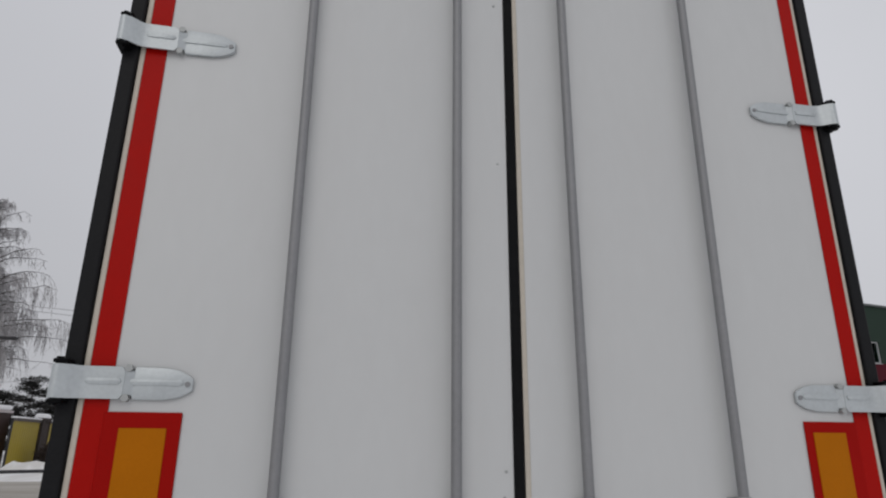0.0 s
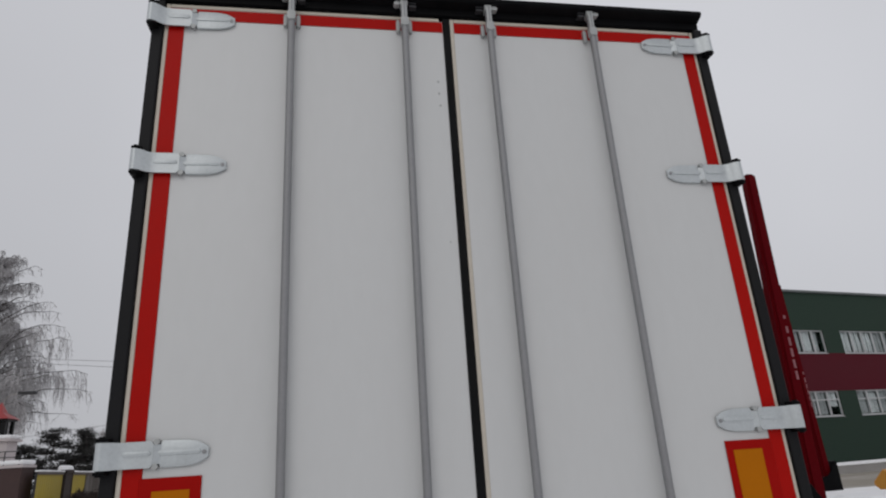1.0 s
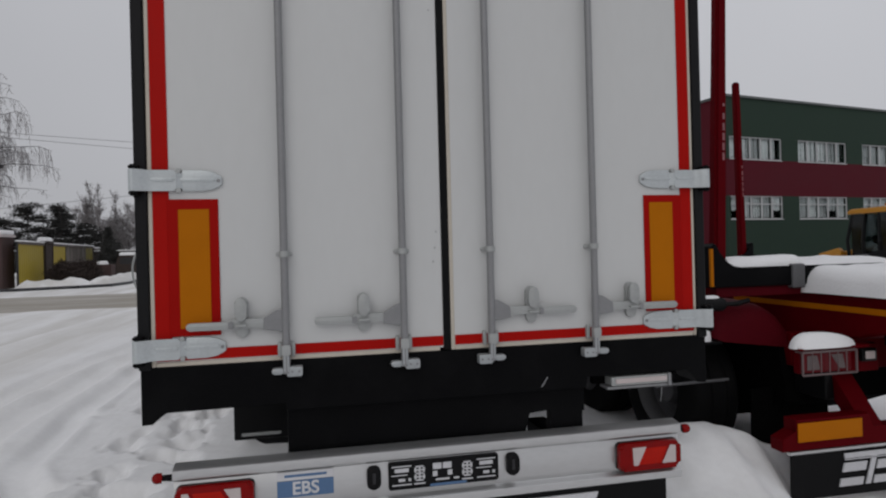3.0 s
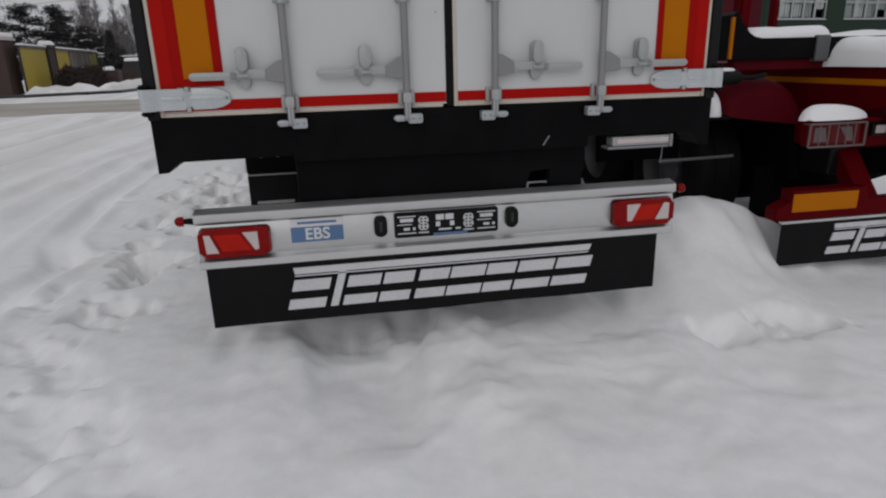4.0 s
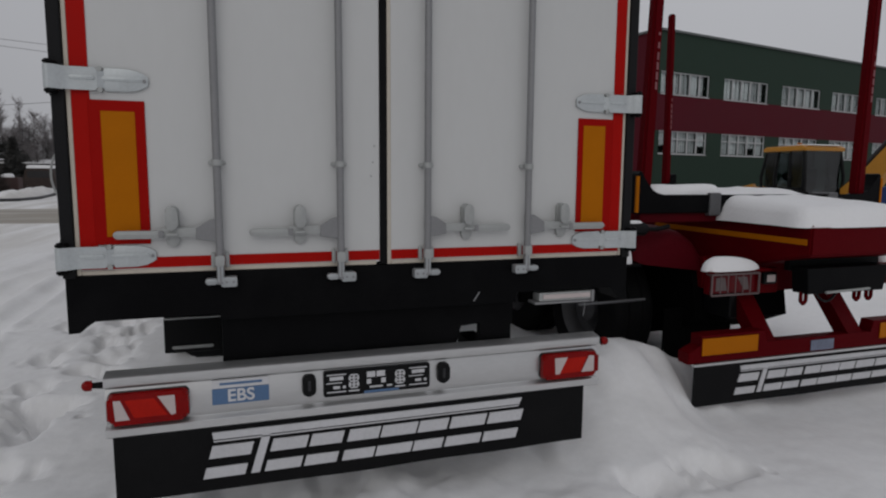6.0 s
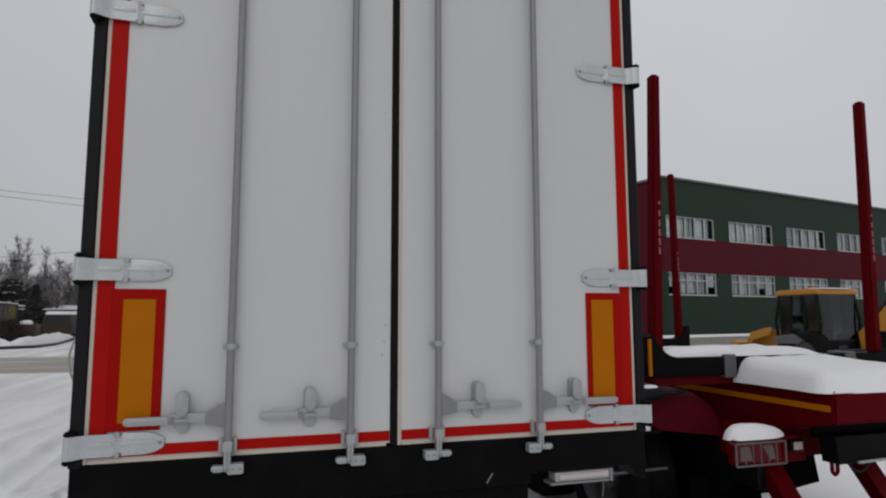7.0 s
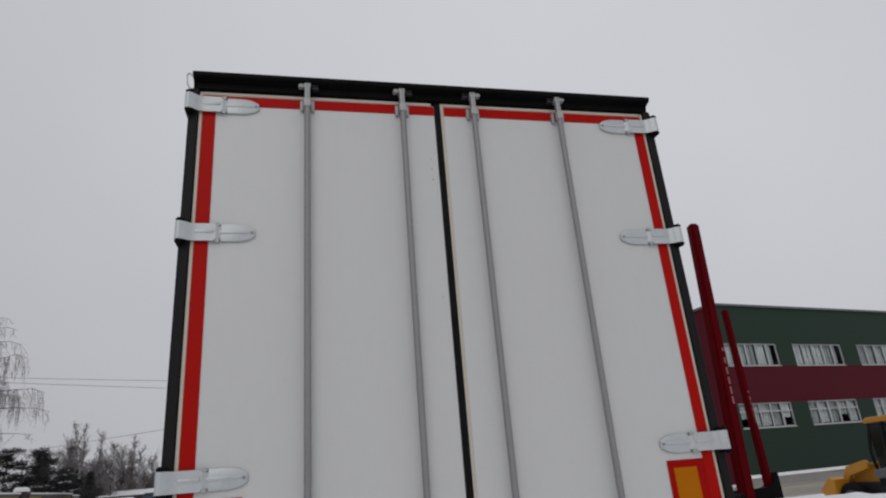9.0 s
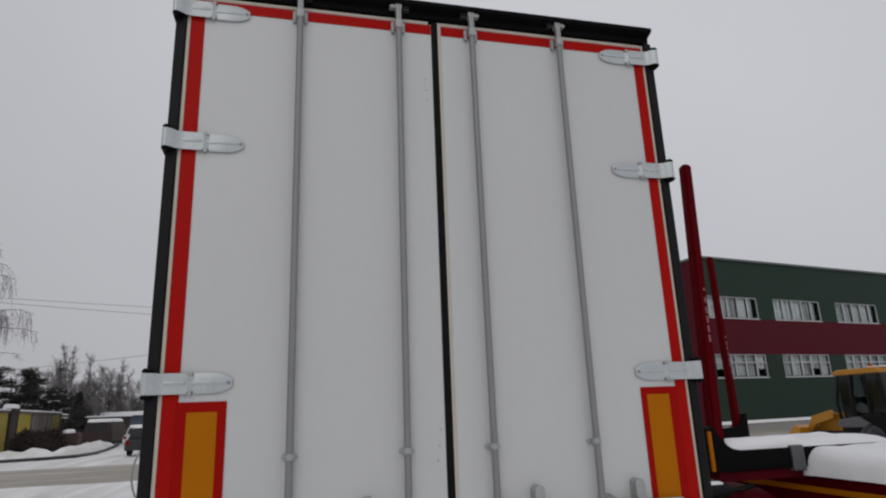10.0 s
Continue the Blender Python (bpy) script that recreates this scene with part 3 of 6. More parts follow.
# ---- white box trailer ----
trailer = root("semi_trailer", (0, 0, 0), "white box semi-trailer with closed rear doors, parked on snow", "trailer")
bm = bmesh.new()
box(bm, -1.262, 1.262, 0.10, 13.2, 1.14, 3.84, 0.02)
part("body", bm, BODY_WHITE, trailer)

# posts beside the doors, with a rounded outer edge
for s in (-1, 1):
    bm = bmesh.new()
    box(bm, min(s * 1.218, s * 1.264), max(s * 1.218, s * 1.264), -0.012, 0.10, 1.20, 3.80, 0.006)
    for k in range(4):
        z = (1.45, 2.15, 3.2, 3.55)[k]
        box(bm, min(s * 1.256, s * 1.268), max(s * 1.256, s * 1.268), 0.02, 0.05, z, z + 0.03, 0.003)
    part("corner_post", bm, POST_BLACK, trailer)

# roof header that juts out over the doors
bm = bmesh.new()
sweep_x(bm, [(0.10, 3.795), (0.0, 3.795), (-0.012, 3.80), (-0.015, 3.83), (-0.055, 3.842), (-0.062, 3.85), (-0.062, 3.866), (-0.05, 3.872), (0.10, 3.875)], -1.246, 1.246)
part("roof_header", bm, BLACK, trailer)
bm = bmesh.new()
tube(bm, [(-1.25, -0.03, 3.76), (-1.27, -0.045, 3.80), (-1.272, -0.05, 3.845), (-1.262, -0.052, 3.858), (-1.25, -0.05, 3.845)], 0.004)
part("hook_wire", bm, GALV, trailer, "bent wire hook")

# doors
BACK = 0.0
DOORS = []
for s, xa, xb in ((-1, -1.2155, -0.026), (1, 0.006, 1.2140)):
    bm = bmesh.new()
    box(bm, xa + 0.012, xb - (0.012 if s > 0 else 0.0), BACK, 0.09, 1.222, 3.772, 0.003)
    d = part("door", bm, WHITE, trailer, "smooth white rear door panel")
    DOORS.append(d)
    bm = bmesh.new()
    t = 0.018 if s > 0 else 0.0165
    box(bm, xa, xa + t, -0.004, 0.09, 1.21, 3.787, 0.004)
    if s > 0:
        box(bm, xb - 0.0145, xb, -0.004, 0.09, 1.21, 3.787, 0.004)
    box(bm, xa + t, xb - t, -0.004, 0.09, 1.21, 1.228, 0.004)
    box(bm, xa + t, xb - t, -0.004, 0.09, 3.770, 3.787, 0.004)
    part("edge_seal", bm, CREAM, d, "cream rubber edge seal")
    xo = s * 1.1985
    xi = s * (1.137 if s < 0 else 1.143)
    bm = bmesh.new()
    box(bm, min(xo, xi), max(xo, xi), -0.0035, -0.0005, 1.232, 3.766)
    part("red_strip", bm, RED_TAPE, d, "red reflective tape")
    inner = xa + t if s > 0 else xb - 0.002
    for z0, z1 in ((1.232, 1.274), (3.712, 3.766)):
        bm = bmesh.new()
        box(bm, min(inner, xi) + (0.001 if s < 0 else 0.001), max(inner, xi) - 0.001, -0.0035, -0.0005, z0, z1)
        part("red_strip", bm, RED_TAPE, d, "red reflective tape")
    bm = bmesh.new()
    dz = 0.007 if s > 0 else 0.0
    box(bm, min(s * 0.950, s * 1.145), max(s * 0.950, s * 1.145), -0.006, -0.0005, 1.328 + dz, 1.880 + dz * 0.4, 0.0015, 1)
    rb = part("reflector_board", bm, RED_BOARD, d, "dark red marker board with orange centre")
    bm = bmesh.new()
    xo_, xi_ = (1.103, 0.985) if s < 0 else (1.098, 0.978)
    box(bm, min(s * xi_, s * xo_), max(s * xi_, s * xo_), -0.0085, -0.004, 1.359 + 2 * dz, 1.839 + 1.4 * dz, 0.001, 1)
    part("orange_field", bm, ORANGE, rb, "orange reflective field")
    # small screw heads and scuffs on the panel
    for k in range(7 if s < 0 else 0):
        x = s * 0.062 + rng.normal(0, 0.006)
        z = (1.60, 1.66, 1.73, 3.33, 3.39, 3.45, 2.7)[k]
        bm = bmesh.new()
        cyl(bm, (x, 0.001, z), (x, -0.0025, z), 0.0045 if k < 6 else 0.003, seg=8)
        part("screw_head", bm, LEVER, d)
bm = bmesh.new()
prism_xz(bm, [(-0.0265, 1.212), (0.0065, 1.212), (0.0065, 3.787), (-0.0265, 3.787)], -0.006, 0.09, 0.004)
part("centre_gasket", bm, RUBBER, trailer, "black rubber gasket between the doors")

# strap hinges
HINGE_Z = {-1: (1.281, 1.954, 3.022, 3.705), 1: (1.293, 1.957, 3.012, 3.692)}


def hinge_mesh(s):
    """A pressed strap: the root stands proud over the post, the blade lies on the door."""
    bm = bmesh.new()

    def plate(outline, y0, y1, bev):
        prism_xz(bm, [(-s * x, z) for x, z in outline], y0, y1, bev)
    # root, bent outwards over the post to the knuckle
    line = [(1.104, -0.0225, 0.031), (1.112, -0.0228, 0.042), (1.180, -0.0235, 0.042), (1.202, -0.0245, 0.042), (1.218, -0.0300, 0.042), (1.230, -0.0400, 0.043), (1.242, -0.0500, 0.043), (1.260, -0.0550, 0.043)]
    rings = [[bm.verts.new((s * x, y + dy, z)) for dy, z in ((0, h), (0.006, h), (0.006, -h), (0, -h))] for x, y, h in line]
    for p, q in zip(rings[:-1], rings[1:]):
        for i in range(4):
            j = (i + 1) % 4
            bm.faces.new((p[i], p[j], q[j], q[i]))
    bm.faces.new(rings[0][::-1])
    bm.faces.new(rings[-1])
    # joggle between root and blade
    ja = [bm.verts.new((-s * x, y, z)) for x, y, z in ((-1.109, -0.0225, 0.031), (-1.109, -0.0225, -0.031), (-1.080, -0.0125, -0.031), (-1.080, -0.0125, 0.031))]
    jb = [bm.verts.new((-s * x, y + 0.006, z)) for x, y, z in ((-1.109, -0.0225, 0.031), (-1.109, -0.0225, -0.031), (-1.080, -0.0125, -0.031), (-1.080, -0.0125, 0.031))]
    bm.faces.new(ja)
    bm.faces.new(jb[::-1])
    for i in range(4):
        j = (i + 1) % 4
        bm.faces.new((ja[i], jb[i], jb[j], ja[j]))
    # blade that narrows to a blunt tip
    top = [(-1.086, 0.030), (-1.080, 0.043), (-1.0, 0.042), (-0.965, 0.035), (-0.940, 0.022), (-0.932, 0.015)]
    plate(top + [(x, -z) for x, z in reversed(top)], -0.0130, -0.0045, 0.002)
    # pressed rib along the middle
    plate(rounded(-1.155, 0.004, 0.044, 0.008, 0.007), -0.0266, -0.022, 0.0035)
    plate(rounded(-1.024, 0.004, 0.068, 0.008, 0.007), -0.0165, -0.012, 0.0035)
    # wrap round the post and knuckle
    plate([(-1.276, 0.042), (-1.268, 0.043), (-1.268, -0.043), (-1.276, -0.042)], -0.046, 0.008, 0.003)
    cyl(bm, (s * 1.260, -0.0405, -0.043), (s * 1.260, -0.0405, 0.043), 0.0155, seg=18)
    return to_mesh("hinge", bm, GALV, True)


def hinge_pin_mesh(s):
    bm = bmesh.new()
    cyl(bm, (s * 1.260, -0.0405, -0.062), (s * 1.260, -0.0405, 0.062), 0.010, seg=10)
    box(bm, min(s * 1.236, s * 1.274), max(s * 1.236, s * 1.274), -0.052, 0.03, 0.046, 0.057, 0.003)
    box(bm, min(s * 1.236, s * 1.274), max(s * 1.236, s * 1.274), -0.052, 0.03, -0.057, -0.046, 0.003)
    return to_mesh("hinge_pin", bm, BLACK, True)


def hinge_lug_mesh(s):
    bm = bmesh.new()
    prism_xz(bm, [(s * x, z) for x, z in ((1.250, 0.078), (1.262, 0.074), (1.274, 0.050), (1.274, -0.052), (1.262, -0.076), (1.250, -0.080))], -0.004, 0.055, 0.004)
    return to_mesh("hinge_lug", bm, BLACK, False)


def hinge_bolt_mesh(s):
    bm = bmesh.new()
    cyl(bm, (s * 1.097, -0.0215, 0), (s * 1.097, -0.003, 0), 0.0105, seg=6)
    return to_mesh("bolt", bm, LEVER, False)


def tip_bolt_mesh(s):
    bm = bmesh.new()
    cyl(bm, (s * 0.945, -0.0165, 0), (s * 0.945, -0.006, 0), 0.0075, seg=8)
    return to_mesh("tip_bolt", bm, ROD, False)


for s in (-1, 1):
    a, b, c, e, lug = hinge_mesh(s), hinge_pin_mesh(s), hinge_bolt_mesh(s), tip_bolt_mesh(s), hinge_lug_mesh(s)
    for z in HINGE_Z[s]:
        h = link_part("hinge", a, trailer, "galvanised strap hinge", Matrix.Translation((0, 0, z)))
        for nm, me, dz in (("hinge_pin", b, 0), ("hinge_lug", lug, 0), ("bolt", c, 0.039), ("bolt", c, -0.039), ("tip_bolt", e, 0)):
            p = new(nm, me)
            p.parent = h
            p.location = (0, 0, dz)

# lock rods
for x, s, tip, pad in ((-0.694, -1, -1.078, -0.868), (-0.205, -1, -0.578, -0.374), (0.183, 1, 0.585, 0.375), (0.675, 1, 1.090, 0.864)):
    bm = bmesh.new()
    cyl(bm, (x, -0.040, 1.16), (x, -0.040, 3.828), 0.0155, seg=18, caps=True)
    rod = part("lock_rod", bm, ROD, trailer, "grey galvanised lock rod", True)
    # guide collar
    bm = bmesh.new()
    cyl(bm, (x, -0.040, 1.637), (x, -0.040, 1.661), 0.021, seg=18)
    prism_xz(bm, capsule(x, 1.649, 0.034, 0.009), -0.016, -0.001, 0.003)
    part("guide_collar", bm, LEVER, rod, smooth=True)
    # bearing brackets with side ears, keepers with cam
    for zc, zk, zl in ((1.256, 1.168, 1.30), (3.722, 3.828, 3.69)):
        bm = bmesh.new()
        prism_xz(bm, rounded(x - 0.027, zc, 0.008, 0.031, 0.006), -0.020, -0.002, 0.003)
        prism_xz(bm, rounded(x + 0.027, zc, 0.008, 0.031, 0.006), -0.020, -0.002, 0.003)
        prism_xz(bm, rounded(x, zc, 0.0175, 0.022, 0.006), -0.059, -0.03, 0.005)
        part("rod_bracket", bm, LEVER, rod, smooth=True)
        bm = bmesh.new()
        box(bm, x - 0.012, x + 0.012, -0.055, -0.03, min(zk, zc), max(zk, zc), 0.004)
        if zk < 2:
            prism_xz(bm, rounded(x + s * -0.032, zk, 0.031, 0.020, 0.006), -0.052, -0.012, 0.005)
            prism_xz(bm, capsule(x + s * 0.034, zk + 0.003, 0.026, 0.0125), -0.048, -0.018, 0.005)
        else:
            prism_xz(bm, rounded(x, zk, 0.016, 0.018, 0.006), -0.050, -0.014, 0.005)
            prism_xz(bm, capsule(x + s * 0.030, zk, 0.015, 0.010), -0.046, -0.018, 0.004)
        part("cam_keeper", bm, KEEPER if zk < 2 else LEVER, rod, smooth=True)
        if zk > 2:
            for dx, dz, hx in ((-0.034, 0.009, 0.022), (-0.040, -0.011, 0.017)):
                bm = bmesh.new()
                prism_xz(bm, capsule(x + s * dx, zk + dz, hx, 0.005), -0.040, -0.012, 0.002)
                part("keeper_jaw", bm, STEEL_DARK, rod)
        if zk < 2:
            for dx in (-0.050, -0.022):
                bm = bmesh.new()
                cyl(bm, (x + s * dx, -0.054, zk), (x + s * dx, -0.05, zk), 0.005, seg=10)
                part("keeper_bolt", bm, ROD, rod)
    # lever arm with its fan plate
    z = 1.367
    bm = bmesh.new()
    prism_xz(bm, [(x, z + 0.062), (x + s * 0.035, z + 0.055), (x + s * 0.085, z + 0.025), (x + s * 0.088, z - 0.022), (x, z - 0.035)], -0.046, -0.034, 0.003)
    part("fan_plate", bm, ROD, rod, "grey steel fan plate")
    bm = bmesh.new()
    mid = pad - s * 0.005
    x0, x1 = sorted((x + s * 0.07, mid + s * 0.05))
    prism_xz(bm, rounded((x0 + x1) / 2, z + 0.006, (x1 - x0) / 2, 0.018, 0.006), -0.042, -0.026, 0.004)
    x0, x1 = sorted((mid + s * 0.03, tip))
    prism_xz(bm, capsule((x0 + x1) / 2, z, (x1 - x0) / 2, 0.0155), -0.046, -0.030, 0.005)
    part("lever", bm, LEVER, rod, "zinc-plated door lever", True)
    bm = bmesh.new()
    prism_xz(bm, capsule(pad, z + 0.028, 0.025, 0.082), -0.022, -0.002, 0.004)
    prism_xz(bm, capsule(pad, z + 0.062, 0.023, 0.048), -0.058, -0.040, 0.006)
    box(bm, pad - 0.022, pad + 0.022, -0.060, -0.018, z - 0.006, z + 0.004, 0.003)
    part("lever_catch", bm, LEVER, rod, smooth=True)
    bm = bmesh.new()
    box(bm, mid + s * 0.045 - 0.010, mid + s * 0.045 + 0.010, -0.048, -0.026, z - 0.014, z + 0.014, 0.003)
    part("lever_pin", bm, ROD, rod)

# rear sill with the cut-away corner lugs
bm = bmesh.new()
prism_xz(bm, [(-1.258, 1.208), (-1.258, 0.981), (-1.218, 0.983), (-1.165, 1.030), (-0.70, 1.034), (-0.70, 1.0), (0.64, 1.0), (0.64, 1.052), (1.165, 1.052), (1.218, 0.983), (1.258, 0.981), (1.258, 1.208)], -0.004, 0.16, 0.004)
sill = part("rear_sill", bm, BLACK, trailer, "black steel rear sill")
bm = bmesh.new()
prism_xz(bm, [(-0.70, 1.03), (-0.70, 0.80), (0.355, 0.80), (0.375, 0.893), (0.480, 0.903), (0.480, 0.80), (0.638, 0.80), (0.638, 1.03)], 0.045, 0.10, 0.004)
part("centre_plate", bm, BLACK, trailer, "black chassis plate")
bm = bmesh.new()
box(bm, -1.063, -0.745, 1.20, 1.70, 0.545, 0.752, 0.008)
bx = part("side_box", bm, PLASTIC, trailer, "black plastic box")
bm = bmesh.new()
prism_xz(bm, capsule(-0.905, 0.580, 0.115, 0.009), 1.188, 1.204, 0.002)
part("box_latch", bm, LEVER, bx, "grey metal latch strip")
bm = bmesh.new()
box(bm, -1.061, -0.745, 1.188, 1.22, 0.750, 0.760, 0.002)
part("box_lid_edge", bm, LEVER, bx, "thin grey lid edge")
bm = bmesh.new()
box(bm, -1.063, -0.56, 1.21, 1.27, 0.760, 1.06, 0.004)
brk = part("hanger_plate", bm, BLACK, trailer)
for x in (-0.970, -0.867):
    bm = bmesh.new()
    cyl(bm, (x, 1.194, 0.874), (x, 1.212, 0.874), 0.016, seg=10)
    part("hanger_bolt", bm, LEVER, brk, "zinc bolt")
bm = bmesh.new()
prism_xz(bm, [(-1.002, 0.595), (-1.000, 0.556), (-0.971, 0.485), (-0.940, 0.461), (-0.902, 0.445), (-0.548, 0.436), (-0.548, 0.595)], 1.42, 1.75, 0.01)
part("lower_tray", bm, PLASTIC, trailer, "black plastic tray below the box")
# work lamp in a bracket
bm = bmesh.new()
box(bm, 0.765, 1.067, -0.004, 0.07, 0.994, 1.036, 0.005)
wl_ = part("work_lamp", bm, LEVER, trailer, "slim aluminium lamp in a bracket")
bm = bmesh.new()
box(bm, 0.785, 1.047, -0.010, 0.004, 1.005, 1.028, 0.003)
part("lens", bm, LAMP_WHITE, wl_, "clear lens")
bm = bmesh.new()
box(bm, 0.745, 1.055, 0.0, 0.08, 0.979, 0.991, 0.002)
box(bm, 1.052, 1.068, -0.012, 0.02, 0.982, 1.040, 0.002)
tube(bm, [(1.034, 0.02, 0.985), (1.036, 0.025, 0.94), (1.032, 0.03, 0.90)], 0.0022, seg=6)
part("lamp_bracket", bm, ROD, wl_)

# chassis rails, axles, wheels
for x in (-0.62, 0.62):
    bm = bmesh.new()
    box(bm, x - 0.06, x + 0.06, 0.11, 12.5, 0.86, 1.14, 0.01)
    part("chassis_rail", bm, BLACK, trailer)
for y in (0.7, 1.4, 2.3, 3.9, 5.2, 6.4):
    bm = bmesh.new()
    box(bm, -1.20, 1.20, y, y + 0.08, 1.04, 1.135)
    part("cross_member", bm, BLACK, trailer)
for x in (-1.23, 1.23):
    bm = bmesh.new()
    box(bm, x - 0.025, x + 0.025, 0.17, 13.0, 0.99, 1.14, 0.006)
    part("side_rail", bm, BLACK, trailer)
TYRE, RIMM = wheel_meshes(0.52, 0.385)
for y in (3.2, 4.51, 5.82):
    for x in (-1.045, 1.06):
        add_wheel(trailer, TYRE, RIMM, x, y, 0.55)
    bm = bmesh.new()
    cyl(bm, (-0.85, y, 0.55), (0.85, y, 0.55), 0.07)
    part("axle", bm, STEEL_DARK, trailer)
    for x in (-0.62, 0.62):
        bm = bmesh.new()
        box(bm, x - 0.05, x + 0.05, y - 0.45, y + 0.1, 0.55, 0.66, 0.01)
        box(bm, x - 0.06, x + 0.06, y - 0.55, y - 0.40, 0.55, 0.88, 0.01)
        cyl(bm, (x, y + 0.12, 0.62), (x, y + 0.12, 0.86), 0.12)
        part("suspension", bm, BLACK, trailer)
for x in (-1.05, 1.05):
    bm = bmesh.new()
    pts = []
    for k in range(13):
        a = math.pi * (0.02 + 0.96 * k / 12)
        pts.append((3.2 + 0.62 * math.cos(a), 0.52 + 0.60 * math.sin(a)))
    rings = [[bm.verts.new((x + dx, y, z)) for dx in (-0.2, 0.2)] for y, z in pts]
    rings2 = [[bm.verts.new((x + dx, y, z - 0.006)) for dx in (-0.2, 0.2)] for y, z in pts]
    for r in (rings, rings2):
        for a, b in zip(r[:-1], r[1:]):
            bm.faces.new((a[0], a[1], b[1], b[0]))
    part("mudguard", bm, PLASTIC, trailer)
for s in (-1, 1):
    bm = bmesh.new()
    box(bm, min(s * 1.235, s * 1.255), max(s * 1.235, s * 1.255), 6.8, 11.0, 0.62, 0.72, 0.005)
    part("side_guard", bm, ALU, trailer)
for s in (-1, 1):
    bm = bmesh.new()
    box(bm, s * 0.55 - 0.05, s * 0.55 + 0.05, 10.4, 10.5, 0.02, 0.95, 0.01)
    box(bm, s * 0.55 - 0.13, s * 0.55 + 0.13, 10.33, 10.57, 0.0, 0.06, 0.01)
    part("landing_leg", bm, STEEL_DARK, trailer)

# under-run bumper: one aluminium extrusion
bm = bmesh.new()
prof = [(0.030, 0.800), (0.027, 0.812), (0.020, 0.818), (-0.036, 0.808), (-0.044, 0.802), (-0.046, 0.770), (-0.042, 0.764), (-0.022, 0.758)]
for k in range(9):
    a = k / 8
    prof.append((-0.018 - 0.012 * math.sin(math.pi * a), 0.752 - 0.144 * a))
prof += [(-0.022, 0.603), (-0.042, 0.597), (-0.047, 0.592), (-0.047, 0.563), (-0.042, 0.558), (0.07, 0.552), (0.07, 0.566), (0.02, 0.60), (0.02, 0.76)]
sweep_x(bm, prof, -1.142, 1.086)
bumper = part("bumper", bm, ALU, trailer, "brushed aluminium under-run bumper", True)
for x in (-0.55, 0.57):
    bm = bmesh.new()
    box(bm, x - 0.05, x + 0.05, 0.11, 0.21, 0.60, 1.0, 0.006)
    box(bm, x - 0.05, x + 0.05, 0.02, 0.5, 0.62, 0.74, 0.006)
    part("bumper_arm", bm, BLACK, trailer)

# old scratch on the sill
bm = bmesh.new()
prism_xz(bm, [(0.418, 1.018), (0.425, 1.018), (0.453, 1.060), (0.447, 1.060)], -0.0052, -0.003)
part("scratch", bm, ROD, sill, "pale scratch")

# rear lamps
for s, xa, xb in ((-1, -1.132, -0.832), (1, 0.762, 1.072)):
    cx, hx = (xa + xb) / 2, (xb - xa) / 2
    bm = bmesh.new()
    prism_xz(bm, rounded(cx, 0.678, hx, 0.064, 0.02), -0.040, -0.016, 0.006)
    lamp = part("tail_lamp", bm, PLASTIC, trailer, "red and clear tail lamp")
    bm = bmesh.new()
    prism_xz(bm, rounded(cx, 0.678, hx - 0.001, 0.063, 0.024), -0.066, -0.036, 0.022)
    part("lens", bm, LAMP_RED, lamp, "red lens", True)
    # brighter red patch puts the lens's dark-edged gradient into colour
    bm = bmesh.new()
    k_ = 1 if s < 0 else -1
    prism_xz(bm, [(cx - k_ * 0.085, 0.716), (cx + k_ * 0.022, 0.716), (cx + k_ * 0.070, 0.642), (cx - k_ * 0.052, 0.642)][::k_], -0.0672, -0.060, 0.001)
    part("lens_bright_patch", bm, LAMP_BRIGHT, lamp, "brighter red patch painted for the lens's lit middle")
    tris = ([(-0.125, 0.718), (-0.100, 0.718), (-0.068, 0.636), (-0.120, 0.636)], [(0.035, 0.722), (0.098, 0.722), (0.100, 0.645), (0.083, 0.640)])
    if s > 0:
        tris = ([(-0.090, 0.722), (-0.020, 0.722), (-0.062, 0.640), (-0.085, 0.640)], [(0.100, 0.722), (0.128, 0.718), (0.128, 0.640), (0.058, 0.640)])
    for tri in tris:
        bm = bmesh.new()
        prism_xz(bm, [(cx + px, pz) for px, pz in tri], -0.0675, -0.060, 0.001)
        part("clear_lens", bm, LAMP_WHITE, lamp, "clear triangular lens")

# side marker lamps on rubber arms
for s, x0, xk in ((-1, -1.14, -1.198), (1, 1.085, 1.118)):
    bm = bmesh.new()
    cyl(bm, (x0 - s * 0.02, -0.02, 0.772), (xk - s * 0.01, -0.035, 0.780), 0.016, 0.011, seg=12)
    arm = part("marker_arm", bm, RUBBER, trailer, smooth=True)
    bm = bmesh.new()
    bmesh.ops.create_uvsphere(bm, u_segments=14, v_segments=10, radius=0.021, matrix=Matrix.Translation((xk, -0.037, 0.780)))
    cyl(bm, (xk, -0.037, 0.780), (xk - s * 0.016, -0.034, 0.779), 0.0205, seg=14)
    part("marker_lens", bm, LAMP_RED, arm, "small red marker lens", True)

